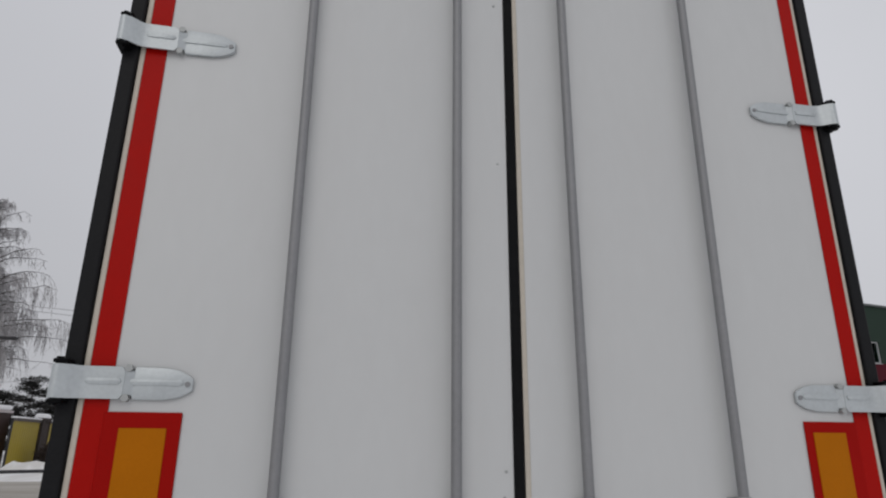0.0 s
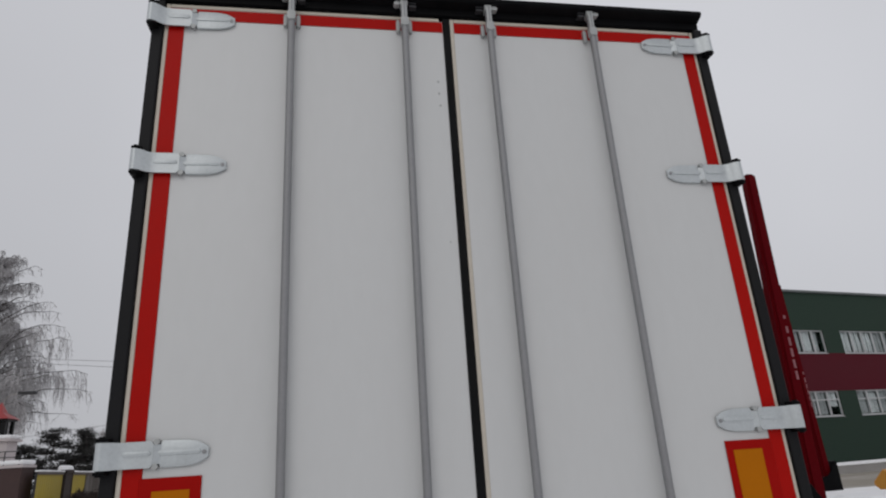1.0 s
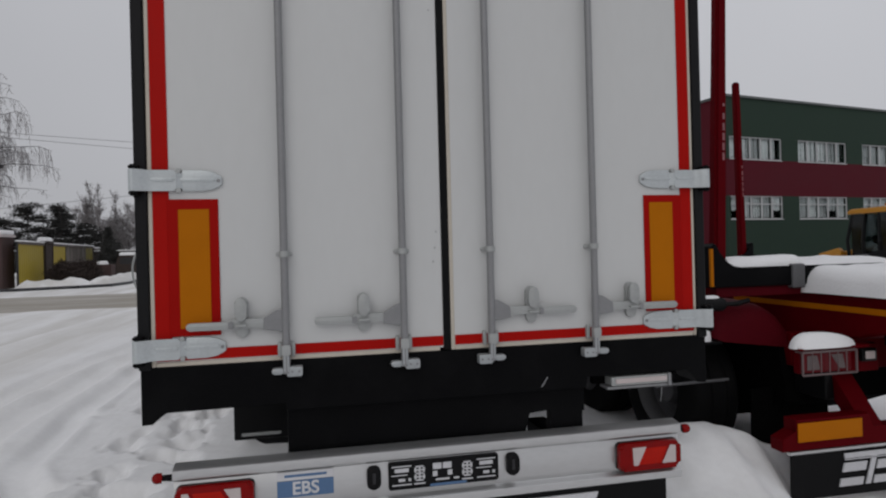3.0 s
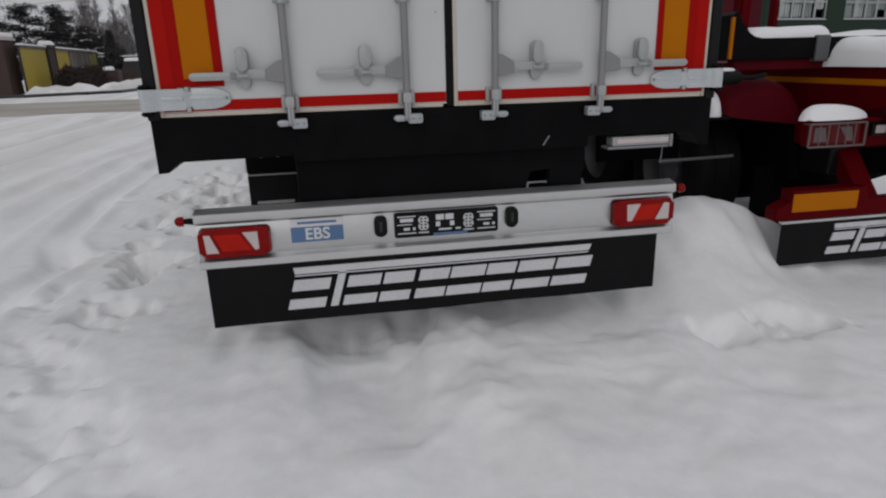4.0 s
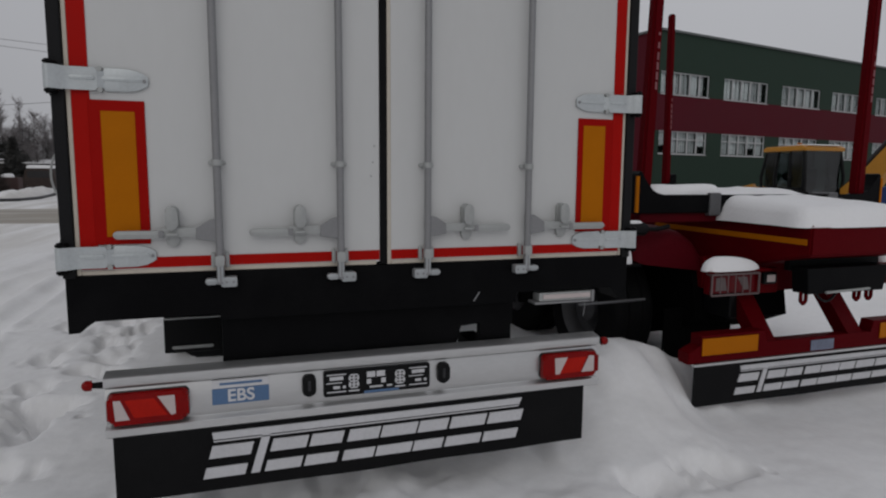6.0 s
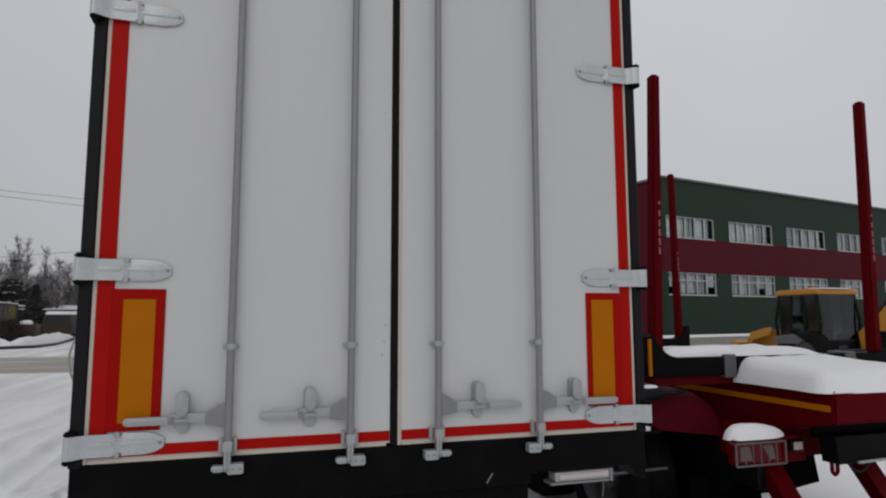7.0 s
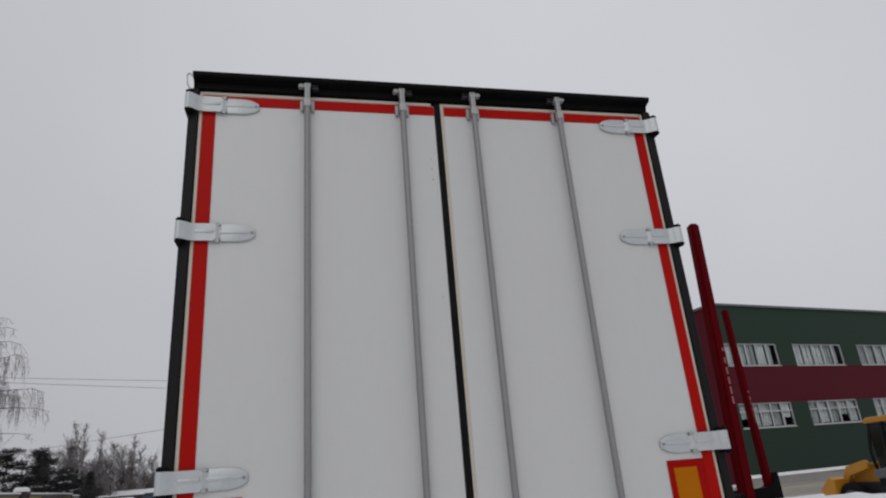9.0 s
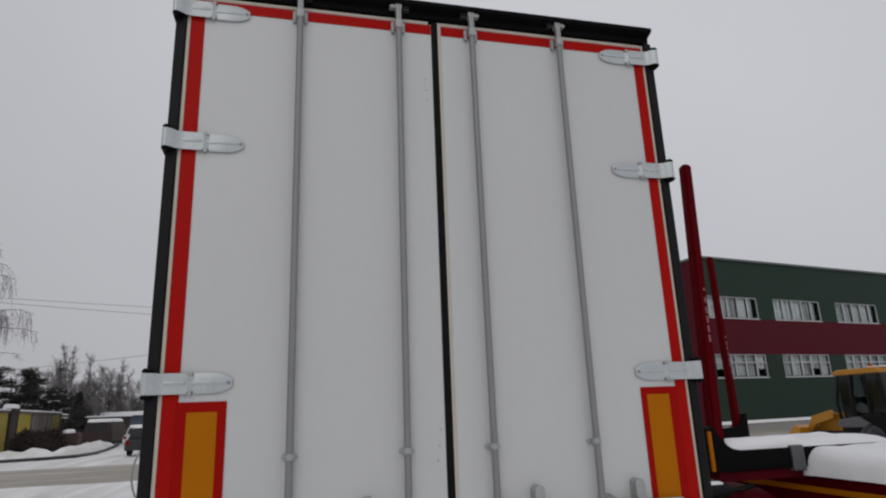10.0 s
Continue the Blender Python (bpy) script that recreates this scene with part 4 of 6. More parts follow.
# plate holder with printed bars, and the two plate lamps
bm = bmesh.new()
prism_xz(bm, rounded(-0.046, 0.693, 0.242, 0.058, 0.010), -0.040, -0.024, 0.003)
holder = part("plate_holder", bm, PLASTIC, bumper, "empty black plate holder with small white print")
bars = [(-0.078, 0.722, 0.019, 0.013), (-0.034, 0.722, 0.019, 0.013), (-0.088, 0.690, 0.010, 0.011), (-0.022, 0.690, 0.010, 0.011), (-0.055, 0.664, 0.030, 0.004), (0.006, 0.664, 0.012, 0.004)]
for x0 in (-0.232, 0.140):
    bars += [(x0, 0.733, 0.042, 0.0025), (x0, 0.716, 0.030, 0.008), (x0 - 0.01, 0.696, 0.034, 0.002), (x0, 0.675, 0.014, 0.006), (x0 + 0.034, 0.675, 0.006, 0.006), (x0, 0.655, 0.042, 0.0025)]
for x0 in (-0.155, 0.055):
    bars += [(x0, 0.727 - 0.0145 * k, 0.024 if k % 2 else 0.016, 0.0030) for k in range(6)]
    bars += [(x0 + dx, 0.720 - 0.0145 * k, 0.004, 0.0035) for k in range(4) for dx in (-0.018, 0.0, 0.018)]
for x, z, hx, hz in bars:
    bm = bmesh.new()
    box(bm, x - hx, x + hx, -0.0415, -0.039, z - hz, z + hz)
    part("print_bar", bm, MARK, holder)
bm = bmesh.new()
box(bm, -0.11, 0.05, -0.0418, -0.039, 0.637, 0.648)
part("print_bar", bm, BLUE_STICKER, holder, "pale blue printed strip")
for x in (-0.350, 0.262):
    bm = bmesh.new()
    prism_xz(bm, rounded(x, 0.697, 0.029, 0.047, 0.022), -0.052, -0.022, 0.008)
    pl = part("plate_lamp", bm, PLASTIC, bumper, "black oval plate lamp", True)
    bm = bmesh.new()
    box(bm, x - 0.006, x + 0.006, -0.0545, -0.05, 0.675, 0.72, 0.002)
    part("lens", bm, STEEL_DARK, pl)

# blue sticker with its three letters
bm = bmesh.new()
box(bm, -0.745, -0.517, -0.0312, -0.026, 0.648, 0.716, 0.001, 1)
stick = part("sticker", bm, BLUE_STICKER, bumper, "blue sticker with white letters")
bm = bmesh.new()
box(bm, -0.715, -0.545, -0.0305, -0.024, 0.730, 0.741)
part("sticker_line", bm, BLUE_STICKER, stick)
bm = bmesh.new()
box(bm, -0.745, -0.517, -0.0300, -0.024, 0.719, 0.752)
part("sticker_backing", bm, PRINT, stick, "pale sticker backing")


def words(name, body, size, loc, mat, parent, bold=0.0):
    cu = bpy.data.curves.new(name, "FONT")
    cu.body, cu.size, cu.align_x, cu.align_y, cu.extrude, cu.offset = body, size, "CENTER", "CENTER", 0.0008, bold
    tmp = bpy.data.objects.new(name, cu)
    scene.collection.objects.link(tmp)
    me = bpy.data.meshes.new_from_object(tmp.evaluated_get(bpy.context.evaluated_depsgraph_get()))
    bpy.data.objects.remove(tmp)
    me.transform(Matrix.Translation(loc) @ Matrix.Rotation(math.pi / 2, 4, "X"))
    me.materials.clear()
    me.materials.append(mat)
    return link_part(name, me, parent, "white letters")


words("letters", "EBS", 0.073, (-0.631, -0.0325, 0.682), PRINT, stick, 0.0016)


def mudflap(parent, x0, x1, y, z0, z1):
    """A wide rubber mudflap whose maker's mark is drawn as plain slanted bars."""
    bm = bmesh.new()
    n = 24
    rows = []
    for k in range(n + 1):
        t = k / n
        x = x0 + (x1 - x0) * t
        w = 0.004 * math.sin(9 * t) + 0.003 * math.sin(21 * t + 1)
        rows.append([bm.verts.new(c) for c in ((x, y, z1), (x, y + w, z0 + 0.002 * math.sin(13 * t)), (x, y + w + 0.009, z0), (x, y + 0.009, z1))])
    for a, b in zip(rows[:-1], rows[1:]):
        for i in range(4):
            j = (i + 1) % 4
            bm.faces.new((a[i], b[i], b[j], a[j]))
    bm.faces.new(rows[0])
    bm.faces.new(rows[-1][::-1])
    flap = part("mudflap", bm, FLAP, parent, "black rubber mudflap with grey slanted bars", True)
    yf = y - 0.006
    zt = z1 - 0.021
    ox = x0 + 1.118

    def bar(name, pts):
        b = bmesh.new()
        prism_xz(b, [(px + ox, zt + pz) for px, pz in pts], yf - 0.002, yf + 0.006)
        part(name, b, MARK, flap)
    bar("mark_bar", [(-0.750, 0), (0.660, 0), (0.648, -0.030), (-0.745, -0.030)])
    bar("mark_bar", [(-0.745, -0.036), (0.645, -0.036), (0.642, -0.041), (-0.745, -0.041)])
    sl = 0.040
    for xa, xb in ((-0.79, -0.625), (-0.60, -0.565), (-0.545, -0.395), (-0.38, -0.24), (-0.215, -0.075), (-0.065, 0.10), (0.11, 0.25), (0.265, 0.44), (0.455, 0.63)):
        zb, h = -0.196, 0.138
        if xb - xa < 0.05:
            bar("mark_bar", [(xa, zb), (xb, zb), (xb + 0.05, -0.03), (xa + 0.05, -0.03)])
            continue
        for f0, f1, cut in ((0.0, 0.33, 0.0), (0.62, 1.0, 0.0)):
            w = (xb - xa) * (1 - cut)
            bar("mark_bar", [(xa + sl * f0, zb + h * f0), (xa + w + sl * f0, zb + h * f0), (xa + w + sl * f1, zb + h * f1), (xa + sl * f1, zb + h * f1)])
    return flap


mudflap(trailer, -1.118, 1.004, -0.045, 0.281, 0.558)

# cable loop that hangs beside the left post
bm = bmesh.new()
pts = [(-1.262 - 0.070 * math.sin(math.pi * k / 16) ** 0.7, 0.2, 1.74 - 0.29 * k / 16) for k in range(17)]
tube(bm, pts, 0.0045)
part("cable_loop", bm, LEVER, trailer, "grey cable loop")


# ---- red timber trailer ----
timber = root("timber_trailer", (3.2, 0.5, 0), "dark red timber trailer with tall stakes, snow on its frame", "trailer")
mudflap(timber, 2.157, 4.269, 0.5, 0.105, 0.380)
bm = bmesh.new()
box(bm, 2.15, 4.275, 0.494, 0.525, 0.380, 0.397, 0.002)
part("flap_rail", bm, ALU, timber, "thin aluminium rail")
bm = bmesh.new()
prism_xz(bm, [(2.105, 0.40), (2.105, 0.475), (2.20, 0.515), (2.20, 0.585), (2.72, 0.585), (2.74, 0.50), (3.70, 0.50), (3.72, 0.585), (4.23, 0.585), (4.23, 0.515), (4.33, 0.475), (4.33, 0.40)], 0.50, 0.60, 0.006)
beam = part("rear_beam", bm, DARK_RED, timber, "dark red rear beam")
for x0, x1 in ((2.205, 2.66), (3.78, 4.22)):
    bm = bmesh.new()
    box(bm, x0, x1, 0.492, 0.499, 0.452, 0.565, 0.002, 1)
    part("reflector", bm, ORANGE, beam, "orange reflector")
bm = bmesh.new()
box(bm, 3.13, 3.34, 0.493, 0.499, 0.41, 0.485, 0.002, 1)
part("sticker", bm, FADED, beam, "faded bluish sticker")
# legs that reach forward to the frame
for x in (2.77, 3.57):
    bm = bmesh.new()
    a = [(x - 0.07, 0.52, 0.50), (x + 0.07, 0.52, 0.50), (x + 0.02, 0.88, 1.02), (x - 0.12, 0.88, 1.02)]
    va = [bm.verts.new(p) for p in a]
    vb = [bm.verts.new((p[0], p[1] + 0.10, p[2] - 0.03)) for p in a]
    bm.faces.new(va)
    bm.faces.new(vb[::-1])
    for i in range(4):
        j = (i + 1) % 4
        bm.faces.new((va[i], vb[i], vb[j], va[j]))
    part("leg", bm, DARK_RED, timber)
bm = bmesh.new()
prism_xz(bm, [(2.60, 1.02), (3.80, 1.02), (3.80, 0.84), (3.62, 0.74), (2.78, 0.74), (2.60, 0.80)], 0.98, 1.06, 0.008)
part("under_plate", bm, DARK_RED, timber)
bm = bmesh.new()
box(bm, 2.62, 2.74, 0.72, 0.98, 0.62, 0.86, 0.01)
part("valve_box", bm, PLASTIC, timber, "black valve box")
# main frame
bm = bmesh.new()
prof = [(0.23, 1.115), (0.23, 1.31), (6.9, 1.33), (6.9, 1.0), (1.6, 0.95), (0.8, 0.98)]
rings = [[bm.verts.new((x, y, z)) for y, z in prof] for x in (2.755, 3.64)]
for i in range(len(prof)):
    j = (i + 1) % len(prof)
    bm.faces.new((rings[0][i], rings[0][j], rings[1][j], rings[1][i]))
bm.faces.new(rings[0])
bm.faces.new(rings[1][::-1])
bmesh.ops.bevel(bm, geom=list(bm.edges), offset=0.012, segments=2, affect="EDGES")
frame_ = part("main_frame", bm, DARK_RED, timber, "dark red steel frame")
bm = bmesh.new()
box(bm, 2.749, 2.754, 0.26, 1.75, 1.185, 1.222)
part("orange_tape", bm, ORANGE, frame_, "orange reflective tape")
bm = bmesh.new()
prism_xz(bm, [(2.80, 1.00), (3.60, 1.00), (3.60, 1.12), (2.80, 1.10)], 0.42, 0.46, 0.004)
prism_xz(bm, [(2.84, 0.86), (3.50, 0.86), (3.54, 1.03), (2.82, 1.03)], 0.30, 0.42, 0.006)
part("tow_member", bm, BLACK, frame_)
bm = bmesh.new()
cyl(bm, (2.98, 0.29, 0.868), (3.36, 0.29, 0.878), 0.009, seg=8)
part("pull_rod", bm, LEVER, frame_, "thin grey pull rod")
for x in (2.87, 3.34, 3.45):
    bm = bmesh.new()
    tube(bm, [(x - 0.022, 0.36, 0.87), (x - 0.022, 0.36, 0.805), (x, 0.36, 0.785), (x + 0.022, 0.36, 0.805), (x + 0.022, 0.36, 0.87)], 0.012)
    part("hook_eye", bm, DARK_RED, frame_, "dark red hook eye")
bm = bmesh.new()
pts = [(2.93 + 0.30 * k / 12, 0.37, 0.93 - 0.14 * math.sin(math.pi * k / 12)) for k in range(13)]
tube(bm, pts, 0.008)
part("hose", bm, PLASTIC, frame_)

# caged lamps
for cx in (2.425, 3.975):
    bm = bmesh.new()
    box(bm, cx - 0.180, cx + 0.180, 0.52, 0.565, 0.850, 0.99, 0.008)
    box(bm, cx - (0.20 if cx < 3 else 0.30), cx + (0.30 if cx < 3 else 0.20), 0.49, 0.60, 0.992, 1.006, 0.004)
    box(bm, cx + (0.20 if cx < 3 else -0.48), cx + (0.48 if cx < 3 else -0.20), 0.60, 0.66, 0.82, 0.99, 0.004)
    lb = part("lamp_box", bm, DARK_RED, timber, "dark red lamp box")
    bm = bmesh.new()
    prism_xz(bm, rounded(cx, 0.918, 0.175, 0.058, 0.015), 0.500, 0.522, 0.006)
    lamp = part("tail_lamp", bm, LAMP_DARK, lb, "red tail lamp behind wire")
    for tri in ([(-0.14, 0.96), (-0.07, 0.96), (-0.05, 0.875), (-0.14, 0.875)], [(0.03, 0.96), (0.11, 0.96), (0.13, 0.875), (0.09, 0.875)]):
        bm = bmesh.new()
        prism_xz(bm, [(cx + px, pz) for px, pz in tri], 0.4975, 0.502)
        part("clear_lens", bm, LAMP_DIRTY, lb)
    bm = bmesh.new()
    tube(bm, [(cx - 0.19, 0.478, 0.85), (cx + 0.19, 0.478, 0.85), (cx + 0.19, 0.478, 0.985), (cx - 0.19, 0.478, 0.985), (cx - 0.19, 0.478, 0.85)], 0.007, seg=6)
    for x in (cx - 0.19, cx + 0.19):
        cyl(bm, (x, 0.478, 0.985), (x, 0.53, 0.985), 0.006, seg=6)
    part("wire_guard", bm, GUARD, lb, "grey wire lamp guard")
    for k in range(5):
        x = cx - 0.12 + 0.06 * k
        bm = bmesh.new()
        cyl(bm, (x, 0.478, 0.85), (x, 0.478, 0.985), 0.0035, seg=6)
        part("guard_wire", bm, GUARD, lb)
    sx = 2.81 if cx < 3 else 3.59
    bm = bmesh.new()
    box(bm, sx - 0.055, sx + 0.055, 0.57, 0.61, 0.885, 0.965, 0.008)
    rl = part("reverse_lamp", bm, PLASTIC, lb)
    bm = bmesh.new()
    box(bm, sx - 0.035, sx + 0.035, 0.562, 0.574, 0.90, 0.95, 0.006)
    part("lens", bm, LAMP_WHITE, rl, "clear lens")

# bunks with stakes; the left stake of the second is hidden behind the white trailer
for y, zb in ((1.02, 1.36), (3.95, 1.36)):
    bm = bmesh.new()
    k0, k1 = (1.99, 4.27) if y < 3 else (1.83, 4.66)
    horn = [(0.0, -0.01), (0.0, 0.265), (0.018, 0.285), (0.034, 0.278), (0.052, 0.235), (0.078, 0.190), (0.112, 0.152), (0.155, 0.126), (0.21, 0.114)]
    prism_xz(bm, [(k0 + u, zb + v) for u, v in horn] + [(k1 - u, zb + v) for u, v in reversed(horn)], y - 0.07, y + 0.07, 0.008)
    bunk = part("bunk", bm, BLACK, timber, "black steel bunk beam")
    for s in (-1, 1):
        bm = bmesh.new()
        x = 3.2 + s * 0.56
        box(bm, x - 0.05, x + 0.05, y - 0.085, y + 0.085, zb - 0.03, zb + 0.135, 0.01)
        part("bunk_clamp", bm, RIM, bunk)
        if y < 3:
            xo = k0 - 0.006 if s < 0 else k1 + 0.002
            bm = bmesh.new()
            box(bm, xo - 0.008, xo + 0.012, y - 0.075, y - 0.055, zb + 0.0, zb + 0.25, 0.002)
            part("side_reflector", bm, ORANGE, bunk, "orange side strip")
        bm = bmesh.new()
        x0, x1 = (2.076, 2.148) if s < 0 else (4.095, 4.138)
        if y > 3:
            x0, x1 = (1.90, 1.95) if s < 0 else (4.55, 4.52)
        zt = 3.528 if y < 3 else 3.60
        w = 0.044
        r0 = [bm.verts.new((x0 + a * w, y + b * w, zb + 0.11)) for a, b in ((-1, -1), (1, -1), (1, 1), (-1, 1))]
        r1 = [bm.verts.new((x1 + a * w * 0.85, y + b * w * 0.85, zt)) for a, b in ((-1, -1), (1, -1), (1, 1), (-1, 1))]
        for i in range(4):
            j = (i + 1) % 4
            bm.faces.new((r0[i], r0[j], r1[j], r1[i]))
        bm.faces.new(r0[::-1])
        bm.faces.new(r1)
        bmesh.ops.bevel(bm, geom=list(bm.edges), offset=0.016, segments=3, affect="EDGES")
        stake = part("stake", bm, DARK_RED, bunk, "tall dark red steel stake", True)
        for k in range(6):
            z = 2.20 + 0.066 * k
            t = (z - zb - 0.15) / (zt - zb - 0.15)
            x = x0 + (x1 - x0) * t + 0.014
            bm = bmesh.new()
            box(bm, x - 0.006, x + 0.010, y - w - 0.0008 + 0.0085 * t, y - w + 0.01, z, z + 0.05)
            part("print_bar", bm, PALE_PRINT, stake)
bm = bmesh.new()
box(bm, 2.04, 2.75, 0.985, 1.055, 1.285, 1.365, 0.006)
part("bunk_bracket", bm, GUARD_RED, timber, "dark red bracket below the bunk")
# wheels and mudguards
for s in (-1, 1):
    xc = 3.2 + s * 0.96
    for y in (1.78, 3.05, 6.6) if s < 0 else (4.0, 5.3, 6.6):
        add_wheel(timber, TYRE, RIMM, xc, y, 0.53)
        bm = bmesh.new()
        cyl(bm, (xc - s * 0.1, y, 0.53), (xc - s * 0.6, y, 0.62), 0.07)
        part("stub_axle", bm, STEEL_DARK, timber)
    # mudguard: a rounded hood whose rear end is drawn in
    bm = bmesh.new()
    hood = [(1.985, 1.03), (1.99, 1.10), (2.02, 1.17), (2.09, 1.225), (2.20, 1.245), (2.36, 1.245), (2.47, 1.215), (2.57, 1.145), (2.65, 1.04), (2.69, 0.92)]
    rings = []
    for y, k in ((1.00, 0.55), (1.02, 0.78), (1.07, 0.92), (1.16, 0.985), (1.30, 1.0), (4.3, 1.0)):
        ring = [(2.33 + (x - 2.33) * (0.25 + 0.75 * k), 0.93 + (z - 0.93) * k) for x, z in hood]
        rings.append([bm.verts.new((x if s < 0 else 6.4 - x, y, z)) for x, z in ring])
    for p, q in zip(rings[:-1], rings[1:]):
        for i in range(len(p)):
            j = (i + 1) % len(p)
            bm.faces.new((p[i], p[j], q[j], q[i]))
    bm.faces.new(rings[0])
    bm.faces.new(rings[-1][::-1])
    part("mudguard", bm, GUARD_RED, timber, "dark red rounded mudguard", True)
# added block and panels, coloured near-black in place of the shade underneath
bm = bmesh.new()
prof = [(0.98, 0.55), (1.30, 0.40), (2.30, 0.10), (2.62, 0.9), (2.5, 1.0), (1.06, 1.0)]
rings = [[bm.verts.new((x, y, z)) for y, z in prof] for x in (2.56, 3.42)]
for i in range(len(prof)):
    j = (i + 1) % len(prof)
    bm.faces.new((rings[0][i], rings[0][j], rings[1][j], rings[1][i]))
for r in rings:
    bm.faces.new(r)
part("dark_fill_block", bm, UNDERSIDE_DARK, timber, "added black block that stands for the dark underside")
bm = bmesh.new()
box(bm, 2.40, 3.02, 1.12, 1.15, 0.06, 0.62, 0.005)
part("low_dark_panel", bm, UNDERSIDE_DARK, timber, "added low black panel that stands for shade over the snow")
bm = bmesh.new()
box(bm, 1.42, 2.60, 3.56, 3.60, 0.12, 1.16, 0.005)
part("far_dark_panel", bm, UNDERSIDE_DARK, timber, "added black panel that stands for the dark behind the wheel")
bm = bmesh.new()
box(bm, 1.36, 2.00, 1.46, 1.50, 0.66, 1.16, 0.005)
part("side_dark_panel", bm, UNDERSIDE_DARK, timber, "added black panel that stands for the dark between the trailers")
bm = bmesh.new()
cyl(bm, (1.86, 0.90, 1.25), (2.01, 0.90, 1.25), 0.046, seg=18)
cyl(bm, (2.005, 0.90, 1.25), (2.03, 0.90, 1.25), 0.034, seg=18)
pipe = part("side_roller", bm, PLASTIC, timber, "dark grey steel roller end", True)
bm = bmesh.new()
tube(bm, [(2.03, 0.90, 1.25), (2.14, 0.92, 1.245), (2.26, 0.96, 1.26)], 0.016, seg=10)
part("roller_arm", bm, PLASTIC, pipe)
bm = bmesh.new()
cyl(bm, (1.58, 1.0, 0.725), (2.12, 1.0, 0.735), 0.010, seg=8)
part("guard_stay", bm, RIM, timber, "thin grey mudguard stay")
for y in (1.6, 2.4, 3.3, 5.0):
    bm = bmesh.new()
    box(bm, 2.0, 4.4, y - 0.05, y + 0.05, 1.02, 1.14, 0.01)
    part("cross_member", bm, BLACK, timber)
bm = bmesh.new()
box(bm, 2.90, 3.5, 6.9, 9.6, 1.02, 1.2, 0.02)
part("drawbar", bm, DARK_RED, timber)


def snow_pile(name, x0, x1, y0, y1, z, top, seed, label, lean=0.0, sag=0.0, taper=0.0, edge=0.6, tail=0.0):
    """A rounded snow slab that lies on something."""
    nx_, ny_ = 44, 44
    verts, faces = [], []
    for i in range(nx_ + 1):
        for j in range(ny_ + 1):
            u, v = i / nx_, j / ny_
            e = min(u, 1 - u, 0.5) * (x1 - x0)
            f = min(v, 1 - v, 0.5) * (y1 - y0)
            rx, ry = min(top * (tail if tail and u > 0.5 else edge), (x1 - x0) / 2), min(top * max(0.6, edge * 0.4), (y1 - y0) / 2)
            ca, cb = 1 - min(e / rx, 1), 1 - min(f / ry, 1)
            cn = max(1.0, math.hypot(ca, cb))
            e, f = e + rx * ca * (1 - 1 / cn), f + ry * cb * (1 - 1 / cn)
            k = math.sqrt(max(0.0, 1 - (ca * ca + cb * cb) / cn ** 2))
            x = x0 + e if u < 0.5 else x1 - e
            y = y0 + f if v < 0.5 else y1 - f
            nn = float(vnoise(np.array([x * 3 + seed]), np.array([y * 3 + seed]))[0]) + 0.5 * float(vnoise(np.array([x * 8 + seed]), np.array([y * 8])) [0])
            wob = 0.025 * (float(vnoise(np.array([y * 6 + seed]), np.array([x * 6])) [0]) - 0.5) * (1 - k)
            verts.append((x + wob, y + wob, z - sag * (1 - k) + top * k * (1 - taper * max(0.0, 1 - (y - y0) / 1.0)) * (0.84 + 0.18 * nn) + lean * (v - 0.5) * k))
    for i in range(nx_):
        for j in range(ny_):
            a = i * (ny_ + 1) + j
            faces.append((a, a + ny_ + 1, a + ny_ + 2, a + 1))
    me = bpy.data.meshes.new(name)
    me.from_pydata(verts, [], faces)
    me.materials.append(SNOW_CAP)
    me.polygons.foreach_set("use_smooth", [True] * len(me.polygons))
    return tagged(new(name, me), label, "snow", kind="stuff")


snow_pile("snow_slab", 2.70, 3.625, 0.225, 1.85, 1.315, 0.200, 3, "thick clean snow slab on a red trailer frame", sag=0.02, taper=0.46)
snow_pile("snow_slab", 2.10, 2.74, 0.966, 1.13, 1.470, 0.084, 5, "snow lying on a black bunk beam", edge=1.1)
for cx, x1, e, tl in ((2.425, 2.665, 1.3, 4.0), (3.975, 4.17, 1.5, 1.5)):
    snow_pile("snow_cap", cx - 0.205, x1, 0.487, 0.605, 1.005, 0.084, 12, "rounded snow cap on a lamp box", sag=0.003, edge=e, tail=tl)
snow_pile("snow_cap", 1.862, 1.985, 0.93, 1.09, 1.0, 0.155, 2, "small snow clump beside a red mudguard", sag=0.0, edge=0.8)
snow_pile("snow_cap", 1.875, 1.995, 0.875, 0.925, 1.288, 0.022, 7, "small snow cap on a steel roller", edge=2.0)
bm = bmesh.new()
box(bm, 1.855, 2.03, 0.92, 1.10, 0.985, 1.003, 0.004)
part("step_plate", bm, BLACK, timber, "black step plate")


# ---- backhoe digger ----
az = radians(48.1)
DIG = Matrix.Translation((-0.65 + 20 * math.sin(az), -2.75 + 20 * math.cos(az), 0.0)) @ Matrix.Rotation(-az - radians(42), 4, "Z") @ Matrix.Scale(0.92, 4)
digger = root("backhoe_digger", tuple(DIG.translation), "yellow backhoe digger with dark glazed cab, standing on snow", "digger")


def dpart(name, bm, mat, parent=None, label="", smooth=False):
    bmesh.ops.transform(bm, matrix=DIG, verts=bm.verts)
    return part(name, bm, mat, parent or digger, label, smooth)


def d_xz(bm, outline, y0, y1, bevel=0.02):
    prism_xz(bm, outline, y0, y1, bevel)


